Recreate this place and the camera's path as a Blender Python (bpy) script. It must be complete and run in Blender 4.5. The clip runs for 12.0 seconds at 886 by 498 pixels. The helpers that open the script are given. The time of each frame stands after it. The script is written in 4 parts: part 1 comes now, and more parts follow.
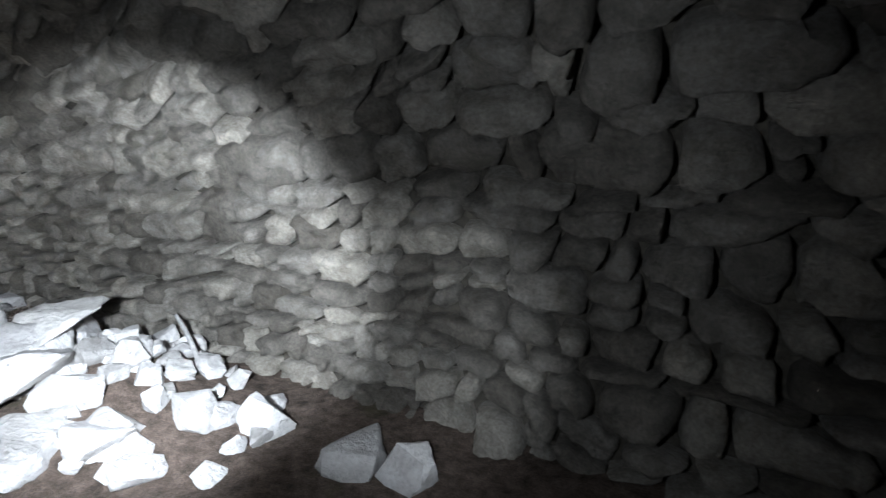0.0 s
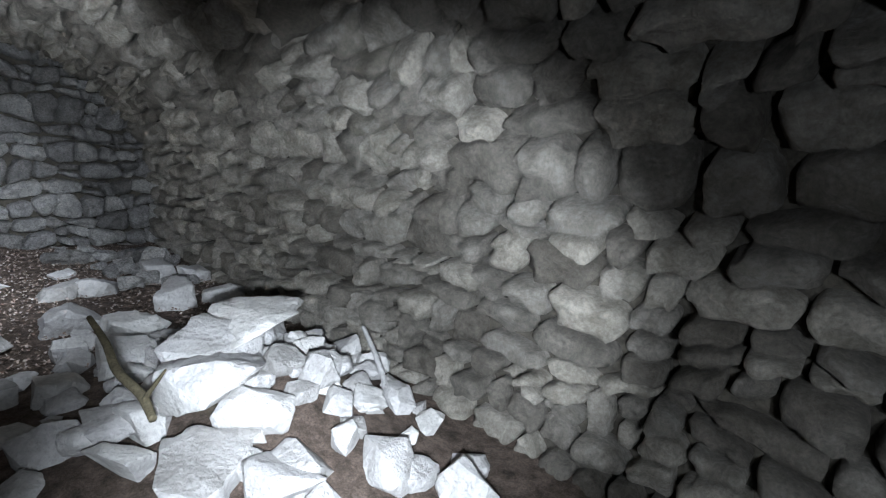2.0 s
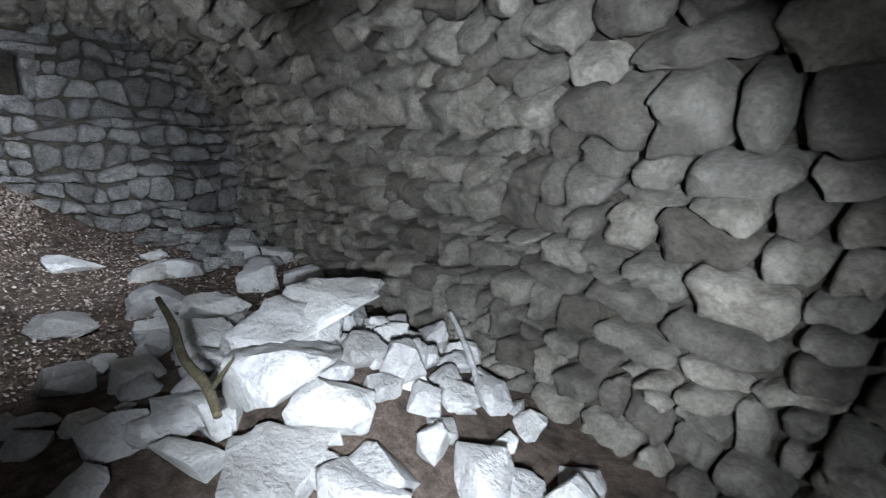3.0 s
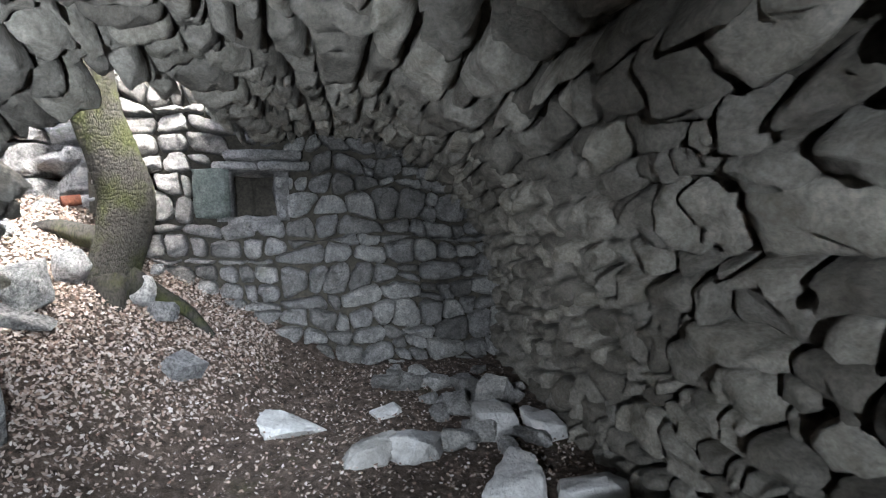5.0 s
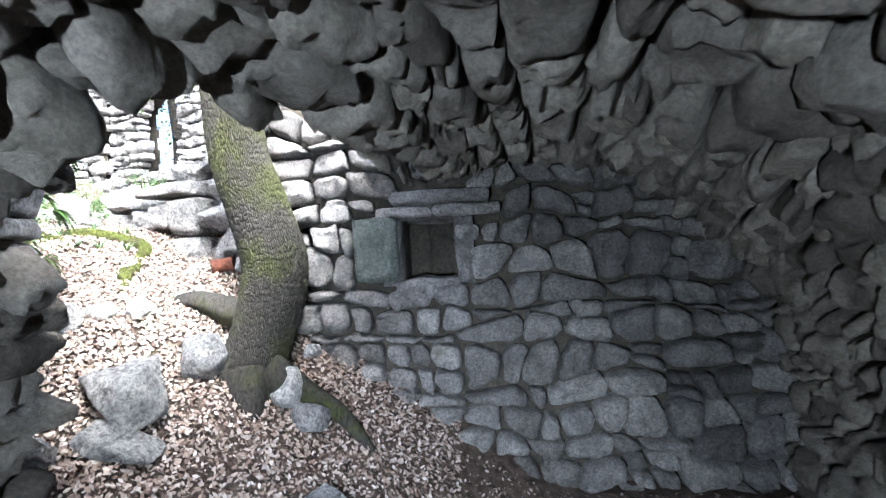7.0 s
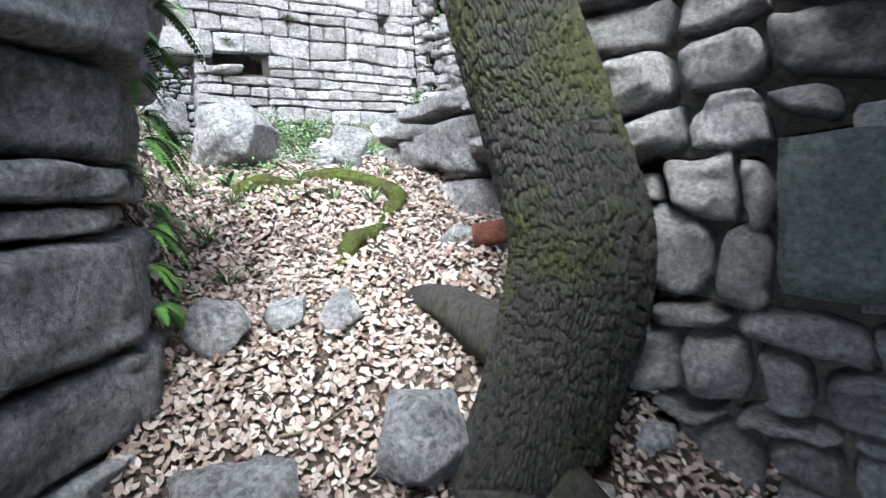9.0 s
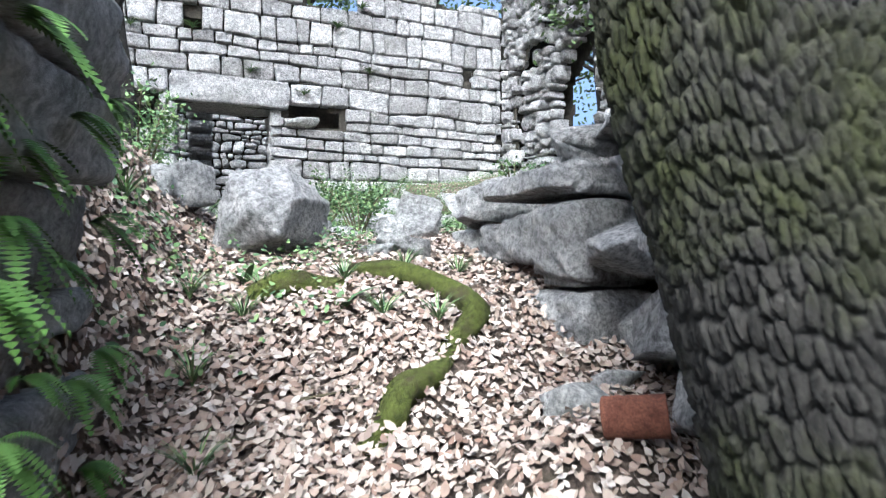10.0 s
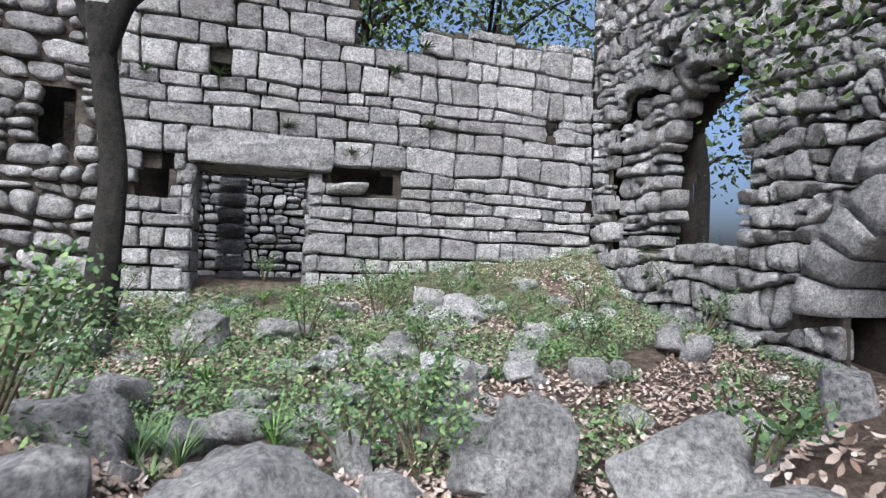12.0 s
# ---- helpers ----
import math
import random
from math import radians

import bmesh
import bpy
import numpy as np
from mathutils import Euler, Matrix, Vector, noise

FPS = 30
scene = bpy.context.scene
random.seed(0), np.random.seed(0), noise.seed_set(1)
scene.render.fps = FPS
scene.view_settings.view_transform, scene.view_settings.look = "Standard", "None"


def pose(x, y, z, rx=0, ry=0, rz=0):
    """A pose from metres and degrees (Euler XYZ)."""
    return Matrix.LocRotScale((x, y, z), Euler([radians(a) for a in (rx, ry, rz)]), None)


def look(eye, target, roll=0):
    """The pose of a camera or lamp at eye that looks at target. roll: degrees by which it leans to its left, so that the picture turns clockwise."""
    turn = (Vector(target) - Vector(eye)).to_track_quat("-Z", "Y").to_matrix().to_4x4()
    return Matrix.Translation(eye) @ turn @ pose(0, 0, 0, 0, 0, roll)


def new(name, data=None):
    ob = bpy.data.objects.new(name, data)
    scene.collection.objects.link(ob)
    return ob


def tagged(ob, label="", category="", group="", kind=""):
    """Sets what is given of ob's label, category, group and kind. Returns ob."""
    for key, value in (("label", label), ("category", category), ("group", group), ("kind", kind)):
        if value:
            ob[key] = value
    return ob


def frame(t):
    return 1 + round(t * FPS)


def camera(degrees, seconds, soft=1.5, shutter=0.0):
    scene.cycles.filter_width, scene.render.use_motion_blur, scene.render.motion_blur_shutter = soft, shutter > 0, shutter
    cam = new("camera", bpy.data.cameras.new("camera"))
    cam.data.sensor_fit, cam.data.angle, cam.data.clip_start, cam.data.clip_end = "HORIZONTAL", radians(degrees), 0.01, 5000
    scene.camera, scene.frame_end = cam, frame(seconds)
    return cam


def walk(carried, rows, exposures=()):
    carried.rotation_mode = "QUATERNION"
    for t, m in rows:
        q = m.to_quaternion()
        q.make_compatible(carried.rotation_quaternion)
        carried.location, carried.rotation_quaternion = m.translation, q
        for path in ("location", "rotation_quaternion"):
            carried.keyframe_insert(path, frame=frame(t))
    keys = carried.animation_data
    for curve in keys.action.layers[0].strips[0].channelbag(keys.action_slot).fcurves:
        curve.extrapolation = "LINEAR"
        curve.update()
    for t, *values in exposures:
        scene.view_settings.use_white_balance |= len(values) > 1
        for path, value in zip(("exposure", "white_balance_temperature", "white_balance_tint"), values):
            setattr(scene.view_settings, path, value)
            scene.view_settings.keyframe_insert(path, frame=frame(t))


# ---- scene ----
cam = camera(78.0, 12.0, soft=1.2, shutter=0.15)
ROWS = [
    (0.0, (0.458, -0.001, 1.453), (-0.354, 1.789, 1.084), -1.35),
    (0.5, (0.161, 0.004, 1.497), (-0.977, 1.621, 1.199), -1.87),
    (1.0, (-0.008, 0.060, 1.471), (-1.405, 1.474, 1.251), -0.42),
    (1.5, (-0.205, 0.090, 1.466), (-1.706, 1.398, 1.277), 0.38),
    (2.0, (-0.392, 0.302, 1.444), (-1.608, 1.850, 1.091), 4.36),
    (2.5, (-0.495, 0.405, 1.413), (-1.678, 1.946, 0.937), 2.29),
    (3.0, (-0.699, 0.552, 1.324), (-2.120, 1.893, 0.897), 2.56),
    (3.5, (-1.095, 0.593, 1.346), (-2.667, 1.758, 0.933), 2.09),
    (5.5, (-2.852, 1.442, 1.567), (-4.816, 1.774, 1.386), 0.87),
    (6.0, (-3.266, 1.458, 1.737), (-5.232, 1.565, 1.387), 1.92),
    (6.5, (-3.585, 1.494, 1.689), (-5.581, 1.494, 1.571), -1.22),
    (8.5, (-5.434, 0.994, 1.773), (-7.273, 0.235, 1.565), -2.88),
    (9.0, (-5.899, 0.830, 1.786), (-7.460, -0.403, 1.576), -2.64),
    (9.5, (-6.240, 0.512, 1.850), (-7.626, -0.928, 1.781), -2.18),
    (10.0, (-6.500, 0.265, 2.000), (-7.891, -1.173, 1.977), 0.09),
    (10.5, (-6.788, -0.076, 2.080), (-8.149, -1.541, 2.088), 1.46),
    (11.0, (-6.956, -0.341, 2.282), (-8.189, -1.915, 2.275), 1.67),
    (11.5, (-7.122, -0.664, 2.525), (-8.285, -2.291, 2.510), 2.10),
    (12.0, (-7.281, -0.934, 2.674), (-8.534, -2.491, 2.751), 1.85),
]
walk(cam, [(t, look(eye, target, roll)) for t, eye, target, roll in ROWS],
     [(0.0, 3.5, 5700, 6), (1.5, 3.05, 5700, 6), (2.5, 3.0, 5700, 6), (3.5, 2.75, 5700, 6), (5.5, 3.2, 5700, 5), (6.5, 3.35, 5500, 6), (8.5, 2.0, 5150, 2), (9.5, 1.8, 5150, 2), (10.5, 1.55, 5150, 3), (11.0, 1.35, 5200, 4), (12.0, 1.0, 5350, 7)])

# ---- light ----
scene.view_settings.exposure = 0.0
world = bpy.data.worlds.new("sky")
scene.world = world
world.use_nodes = True
wn = world.node_tree.nodes
sky = wn.new("ShaderNodeTexSky")
sky.sky_type, sky.sun_disc = "NISHITA", False
SUN_EL, SUN_AZ = 50.0, 55.0
sky.sun_elevation, sky.sun_rotation = radians(SUN_EL), radians(SUN_AZ)
sky.air_density, sky.dust_density, sky.ozone_density = 0.7, 10.0, 0.1
wn["Background"].inputs["Strength"].default_value = 0.15
world.node_tree.links.new(sky.outputs[0], wn["Background"].inputs["Color"])
sun = new("sun", bpy.data.lights.new("sun", "SUN"))
sun.data.energy, sun.data.angle, sun.data.color = 1.5, radians(30), (1.0, 0.98, 0.95)
sun.matrix_world = look(Vector((-8, -2, 2)) + 30 * Vector((math.sin(radians(SUN_AZ)) * math.cos(radians(SUN_EL)), math.cos(radians(SUN_AZ)) * math.cos(radians(SUN_EL)), math.sin(radians(SUN_EL)))), (-8, -2, 2))


def torch(name, watts, cone, blend, place, target):
    """The hand torch carried through the cellar: a wide flood, a beam and a bright core. Also sets the added fill lamp
    ahead.
    """
    t = new(name, bpy.data.lights.new(name, "SPOT"))
    t.data.energy, t.data.spot_size, t.data.spot_blend, t.data.shadow_soft_size, t.data.color = watts, radians(cone), blend, 0.04, (0.93, 0.95, 1.0)
    t.matrix_world = look(place, target)


torch("torch_flood", 4.5, 150, 0.8, (0.1, 0.0, 1.35), (-1.8, 2.4, 1.0))
torch("torch_beam", 85, 56, 0.6, (-0.3, 0.2, 1.32), (-2.6, 2.6, 0.65))
torch("torch_low", 16, 40, 0.8, (0.3, 0.1, 1.3), (-0.85, 2.4, 0.45))
torch("torch_core", 70, 42, 1.0, (-0.3, 0.25, 1.35), (-2.0, 1.4, 0.1))
# added fill: torch spill also standing in for daylight missing on the end wall
torch("torch_flood_ahead", 52, 122, 1.0, (-2.7, 0.9, 1.4), (-7.0, 0.3, 1.5))
torch("torch_pool_ahead", 70, 50, 1.0, (-3.3, 1.3, 1.4), (-7.3, 1.2, 0.15))

# ---- plan: a vaulted cellar on axes s (along the vault) and n (across it) ----
FRONT_S, BACK_S = 7.63, -2.0
RAD, CEN_Z = 1.75, 0.5


def wall_n(s):
    """The right-hand wall runs slightly askew to the end wall."""
    return 2.30 + 0.155 * s


def R(s, n, z):
    return Vector((-s, n, z))


def fbm(x, y, z=0.0):
    return noise.fractal((x, y, z), 1.0, 2.0, 4)


def step(lo, hi, v):
    t = min(max((v - lo) / (hi - lo), 0.0), 1.0)
    return t * t * (3 - 2 * t)


RAMP = [(-50, 0.0), (2.3, 0.0), (2.75, 0.05), (3.14, 0.29), (3.7, 0.75), (4.12, 1.06), (4.32, 1.22), (5.03, 1.57), (5.4, 1.80), (6.1, 2.0), (8, 2.07), (9.5, 2.27), (10.1, 2.42), (10.85, 2.95), (14, 3.5), (60, 6)]
RAMP_Q, RAMP_H = zip(*RAMP)


def height(x, y):
    """The ground: a flat cellar floor, a ramp of earth up through the breach, a bank beside it, and the yard."""
    h = float(np.interp(-0.572 * x - 0.822 * y, RAMP_Q, RAMP_H))
    s, left = -x, wall_n(-x) - 2 * RAD
    bank = (x + 6.8) * 0.832 - (y + 1.1) * 0.555
    w = step(-0.05, 0.4, bank) * step(-0.32, -0.62, y - left) * step(-3.0, -2.0, y)
    w = max(w, step(0.35, 0.6, y - wall_n(s)) * step(9.5, 8.0, s), step(2.3, 2.7, -s), step(-8.2, -8.45, x) * step(-0.1, 0.25, y) * step(-14, -11, x))
    h = h * (1 - w) + max(h, 2.4) * w
    t = step(-8.42, -8.7, x) * step(-1.75, -1.35, y) * step(-13, -10, x)
    h = h * (1 - t) + max(h, 2.28) * t
    if (x + 9.2) * 0.363 + (y + 5.85) * 0.932 < -0.2:
        h = min(h, 2.5)
    h += 0.3 * math.exp(-((x + 2.75) ** 2 / 0.7 + (y - 1.85) ** 2 / 0.35))
    h += 0.2 * math.exp(-((x + 7.65) ** 2 / 0.09 + (y + 0.3) ** 2 / 0.06))
    return h + 0.035 * fbm(x * 1.3, y * 1.3) + 0.012 * fbm(x * 6, y * 6)


# ---- materials ----
def node_maker(name, rough):
    m = bpy.data.materials.new(name)
    m.use_nodes = True
    n, l = m.node_tree.nodes, m.node_tree.links
    b = n["Principled BSDF"]
    b.inputs["Roughness"].default_value = rough
    b.inputs["Specular IOR Level"].default_value = 0.25
    co = n.new("ShaderNodeTexCoord")

    def noisy(scale, detail=8, rough_=0.65, vector=None):
        t = n.new("ShaderNodeTexNoise")
        t.inputs["Scale"].default_value, t.inputs["Detail"].default_value, t.inputs["Roughness"].default_value = scale, detail, rough_
        l.new(vector or co.outputs["Object"], t.inputs["Vector"])
        return t.outputs["Fac"]

    def ramp(fac, *stops):
        r = n.new("ShaderNodeValToRGB")
        e = r.color_ramp.elements
        for k, (p, c) in enumerate(stops):
            el = e[k] if k < 2 else e.new(p)
            el.position, el.color = p, (*c, 1)
        l.new(fac, r.inputs["Fac"])
        return r.outputs["Color"]

    def mix(fac, a, c, how="MIX"):
        x = n.new("ShaderNodeMix")
        x.data_type, x.blend_type = "RGBA", how
        for k, v in ((0, fac), (6, a), (7, c)):
            if isinstance(v, tuple):
                x.inputs[k].default_value = (*v, 1)
            elif isinstance(v, float):
                x.inputs[k].default_value = v
            else:
                l.new(v, x.inputs[k])
        return x.outputs[2]

    def maths(how, a, c):
        x = n.new("ShaderNodeMath")
        x.operation = how
        for k, v in ((0, a), (1, c)):
            if isinstance(v, float):
                x.inputs[k].default_value = v
            else:
                l.new(v, x.inputs[k])
        return x.outputs[0]

    def piece_random():
        geo, info = n.new("ShaderNodeNewGeometry"), n.new("ShaderNodeObjectInfo")
        return maths("FRACT", maths("ADD", geo.outputs["Random Per Island"], info.outputs["Random"]), 0.0)

    def bump(heights):
        last = None
        for h, strength, dist in heights:
            x = n.new("ShaderNodeBump")
            x.inputs["Strength"].default_value, x.inputs["Distance"].default_value = strength, dist
            l.new(h, x.inputs["Height"])
            if last:
                l.new(last, x.inputs["Normal"])
            last = x.outputs["Normal"]
        l.new(last, b.inputs["Normal"])

    return m, n, l, b, co, noisy, ramp, mix, maths, piece_random, bump


def material(name, dark, light, scale=6.0, rough=0.9, bump=0.3, spots=None, spot_scale=2.0, spot_at=0.6, vary=0.3, grain=0.8, fine=0.0):
    m, n, l, b, co, noisy, ramp, mix, maths, piece_random, bumps = node_maker(name, rough)
    out = ramp(noisy(scale), (0.32, dark), (0.68, light))
    speck = ramp(noisy(scale * 7, 6, 0.7), (0.3, (0.38, 0.38, 0.38)), (0.6, (1.25, 1.25, 1.25)))
    out = mix(grain, out, speck, "MULTIPLY")
    if fine:
        pits = ramp(noisy(42, 12, 0.82), (0.4, (0.22, 0.22, 0.21)), (0.56, (1.2, 1.2, 1.2)))
        out = mix(fine, out, pits, "MULTIPLY")
    r = piece_random()
    out = mix(1.0, out, ramp(r, (0.0, (1 - vary, 1 - vary * 1.05, 1 - vary * 1.1)), (1.0, (1 + vary, 1 + vary * 0.97, 1 + vary * 0.9)), (0.5, (1.0, 0.99, 1.0))), "MULTIPLY")
    if spots:
        out = mix(ramp(noisy(spot_scale, 7, 0.7), (spot_at, (0, 0, 0)), (spot_at + 0.13, (0.85, 0.85, 0.85))), out, spots)
    l.new(out, b.inputs["Base Color"])
    bumps([(noisy(scale * 2.2, 7, 0.68), bump, 0.08), (noisy(scale * 9, 8, 0.72), bump, 0.012)] + ([(noisy(42, 12, 0.82), 1.0, 0.025)] if fine else []))
    return m


def bark_material(name, dark, light, moss):
    m, n, l, b, co, noisy, ramp, mix, maths, piece_random, bumps = node_maker(name, 0.95)
    mp = n.new("ShaderNodeMapping")
    mp.inputs["Scale"].default_value = (1.0, 1.0, 0.34)
    l.new(co.outputs["Object"], mp.inputs["Vector"])
    wob = n.new("ShaderNodeTexNoise")
    wob.inputs["Scale"].default_value, wob.inputs["Detail"].default_value = 14, 5
    l.new(mp.outputs["Vector"], wob.inputs["Vector"])
    warp = mix(0.07, mp.outputs["Vector"], wob.outputs["Color"], "ADD")
    plate = ramp(noisy(60, 6, 0.7, warp), (0.36, (0, 0, 0)), (0.56, (1, 1, 1)))
    out = mix(plate, dark, ramp(noisy(22, 8, 0.7), (0.3, tuple(c * 0.5 for c in light)), (0.7, light)))
    patch = ramp(noisy(2.6, 8, 0.7), (0.47, (0, 0, 0)), (0.62, (0.85, 0.85, 0.85)))
    out = mix(patch, out, mix(plate, tuple(c * 0.4 for c in moss), moss))
    l.new(out, b.inputs["Base Color"])
    bumps([(noisy(60, 6, 0.7, warp), 0.8, 0.012), (noisy(150, 6, 0.75), 0.7, 0.006)])
    return m


def leaf_material(name, *colours, rough=0.65):
    m, n, l, b, co, noisy, ramp, mix, maths, piece_random, bumps = node_maker(name, rough)
    k = len(colours) - 1
    out = ramp(piece_random(), *((i / k, c) for i, c in enumerate(colours)))
    out = mix(0.6, out, ramp(noisy(40, 4), (0.3, (0.7, 0.7, 0.7)), (0.7, (1.15, 1.15, 1.15))), "MULTIPLY")
    l.new(out, b.inputs["Base Color"])
    b.inputs["Specular IOR Level"].default_value = 0.35
    bumps([(noisy(60, 4), 0.3, 0.004)])
    return m


M_VAULT = material("vault_limestone", (0.2, 0.18, 0.145), (0.44, 0.405, 0.345), 8, 0.94, 1.0, (0.12, 0.105, 0.07), 1.6, 0.6, grain=0.5, vary=0.42, fine=0.3)
M_FRONT = material("front_limestone", (0.24, 0.23, 0.215), (0.5, 0.48, 0.45), 8, 0.94, 1.0, (0.2, 0.2, 0.12), 1.8, 0.62, vary=0.38, fine=0.45)
M_GREENISH = material("green_limestone", (0.2, 0.235, 0.21), (0.36, 0.4, 0.36), 7, 0.94, 0.9, (0.16, 0.18, 0.12), 2.5, 0.6, fine=0.35)
M_CASTLE = material("castle_ashlar", (0.34, 0.33, 0.325), (0.66, 0.645, 0.63), 14, 0.92, 1.0, (0.24, 0.235, 0.2), 1.6, 0.6, fine=0.7)
# dark earth of the wall cores; also paints the shade at the niche back
M_CORE_AND_SHADE = material("wall_core_earth_and_niche_shade", (0.035, 0.031, 0.025), (0.085, 0.075, 0.058), 5, 0.97, 0.6)
M_ROCK = material("grey_rock", (0.3, 0.295, 0.29), (0.66, 0.645, 0.62), 10, 0.92, 1.0, (0.14, 0.14, 0.085), 2.6, 0.6, fine=0.75, grain=0.5)
M_PALE = material("pale_rubble", (0.36, 0.345, 0.32), (0.54, 0.525, 0.5), 6, 0.9, 0.6, grain=0.3)
M_GROUND = material("leafy_soil", (0.06, 0.045, 0.032), (0.24, 0.18, 0.14), 14, 0.97, 0.9, (0.09, 0.085, 0.04), 1.5, 0.58)
M_BARK = bark_material("oak_bark", (0.016, 0.014, 0.012), (0.06, 0.054, 0.046), (0.05, 0.054, 0.016))


M_PIER = material("pier_stone", (0.3, 0.3, 0.305), (0.62, 0.62, 0.61), 7, 0.92, 1.0, (0.07, 0.085, 0.025), 3.0, 0.55, fine=0.5)
M_DARKBARK = material("dark_bark", (0.014, 0.013, 0.011), (0.04, 0.036, 0.031), 12, 0.95, 0.8)
M_STEM = material("twig", (0.06, 0.05, 0.03), (0.14, 0.12, 0.07), 12, 0.9, 0.3)
M_LEAF = leaf_material("oak_leaf", (0.03, 0.05, 0.015), (0.07, 0.11, 0.03), (0.12, 0.17, 0.06))
M_HERB = leaf_material("herb_leaf", (0.035, 0.07, 0.03), (0.075, 0.13, 0.05), (0.12, 0.19, 0.07), (0.17, 0.23, 0.08))
M_FERN = leaf_material("fern_leaf", (0.06, 0.13, 0.02), (0.13, 0.24, 0.05))
M_DRYLEAF = leaf_material("dry_leaf", (0.11, 0.065, 0.045), (0.4, 0.33, 0.275), (0.24, 0.17, 0.125), (0.5, 0.44, 0.39), (0.17, 0.105, 0.075), (0.33, 0.25, 0.2), (0.44, 0.38, 0.33))
M_MOSS = material("moss", (0.05, 0.06, 0.012), (0.14, 0.16, 0.035), 45, 0.98, 1.0, (0.07, 0.05, 0.035), 6, 0.48)
M_RUST = material("rust", (0.1, 0.035, 0.02), (0.25, 0.1, 0.06), 30, 0.85, 0.4)


# ---- mesh helpers ----
def mesh_object(name, verts, faces, mat, parent=None, smooth=True):
    me = bpy.data.meshes.new(name)
    me.from_pydata([tuple(v) for v in verts], [], faces)
    if smooth:
        me.polygons.foreach_set("use_smooth", [True] * len(me.polygons))
    me.materials.append(mat)
    me.update()
    ob = new(name, me)
    ob.parent = parent
    return ob


def stone_mesh(surface, quad, out, back, rng, bulge=0.6, rnd=0.35, rough=0.016, g=5, sharp=6, edge=0.75):
    """One stone over a quad of a wall's plane coordinates; surface(a, b, d) gives the place d metres proud of the wall."""
    tilt = rng.uniform(-1, 1) * 0.3 * out, rng.uniform(-1, 1) * 0.3 * out
    seed = rng.uniform(0, 99)
    chip = rng.choice((-1, 1)), rng.choice((-1, 1)), rng.uniform(0, 0.6)
    verts, faces = [], []

    def at(i, j):
        a, b = 2 * i / g - 1, 2 * j / g - 1
        a, b = math.copysign(abs(a) ** edge, a), math.copysign(abs(b) ** edge, b)
        cut_ = rnd * (0.4 + (chip[2] if a * chip[0] > 0 and b * chip[1] > 0 else 0))
        ra, rb = a * (1 - cut_ * b * b * abs(a)), b * (1 - cut_ * a * a * abs(b))
        p, q = (ra + 1) / 2, (rb + 1) / 2
        x = (quad[0][0] * (1 - p) + quad[1][0] * p) * (1 - q) + (quad[3][0] * (1 - p) + quad[2][0] * p) * q
        y = (quad[0][1] * (1 - p) + quad[1][1] * p) * (1 - q) + (quad[3][1] * (1 - p) + quad[2][1] * p) * q
        x += rough * 0.8 * noise.noise((x * 13, y * 13, seed + 5))
        y += rough * 0.8 * noise.noise((x * 13 + 40, y * 13, seed + 9))
        return a, b, x, y

    for j in range(g + 1):
        for i in range(g + 1):
            a, b, x, y = at(i, j)
            m = max(abs(a), abs(b))
            d = out - bulge * max(abs(out), 0.03) * m ** sharp + tilt[0] * a + tilt[1] * b
            d += rough * (2.0 * noise.noise((x * 8 + seed, y * 8, seed)) + 1.3 * noise.noise((x * 23 + seed, y * 23, seed)) - 1.2 * abs(noise.noise((x * 15, y * 15 + seed, seed + 3))))
            verts.append(surface(x, y, d))
    w = g + 1
    faces += [(j * w + i, j * w + i + 1, (j + 1) * w + i + 1, (j + 1) * w + i) for j in range(g) for i in range(g)]
    rim = [i for i in range(w)] + [j * w + g for j in range(1, w)] + [g * w + i for i in range(g - 1, -1, -1)] + [j * w for j in range(g - 1, 0, -1)]
    base = len(verts)
    for r in rim:
        a, b, x, y = at(r % w, r // w)
        verts.append(surface(x, y, -back))
    k = len(rim)
    faces += [(rim[i], base + i, base + (i + 1) % k, rim[(i + 1) % k]) for i in range(k)]
    return verts, faces


def stone_cells(a0, a1, b0, b1, wide, high, rng, jitter=0.25, gap=0.012, wave=0.03):
    """Quads of a coursed rubble wall: courses of uneven height with staggered, leaning joints."""
    lines, b = [b0], b0
    while b < b1:
        b += high * rng.uniform(0.6, 1.5)
        lines.append(b)
    ph = rng.uniform(0, 50)

    def line(k, a):
        return lines[k] + (wave * noise.noise((a * 1.7 + ph, k * 3.1, 0)) * 2 if 0 < k else 0)

    for k in range(len(lines) - 1):
        a = a0 - rng.uniform(0, wide)
        lean = 0
        hk = lines[k + 1] - lines[k]
        while a < a1:
            w = wide * rng.choice((0.55, 0.75, 1.0, 1.0, 1.25, 1.7)) * rng.uniform(0.85, 1.15)
            e = a + w
            lean2 = rng.uniform(-1, 1) * jitter * hk
            x0, x1 = max(a, a0), min(e, a1)
            if x1 - x0 > wide * 0.25:
                parts = [(0, 1)]
                if jitter > 0.1 and w < wide and hk > high and rng.random() < 0.5:
                    parts = [(0, 0.5), (0.5, 1)]
                for lo, hi in parts:
                    def yy(x, f):
                        return line(k, x) * (1 - f) + line(k + 1, x) * f
                    g = gap * rng.uniform(0.5, 1.6) / 2
                    q = [(x0 - lean * (0.5 - lo) + g, yy(x0, lo) + g), (x1 - lean2 * (0.5 - lo) - g, yy(x1, lo) + g),
                         (x1 + lean2 * (hi - 0.5) - g, yy(x1, hi) - g), (x0 + lean * (hi - 0.5) + g, yy(x0, hi) - g)]
                    yield q
            a, lean = e, lean2


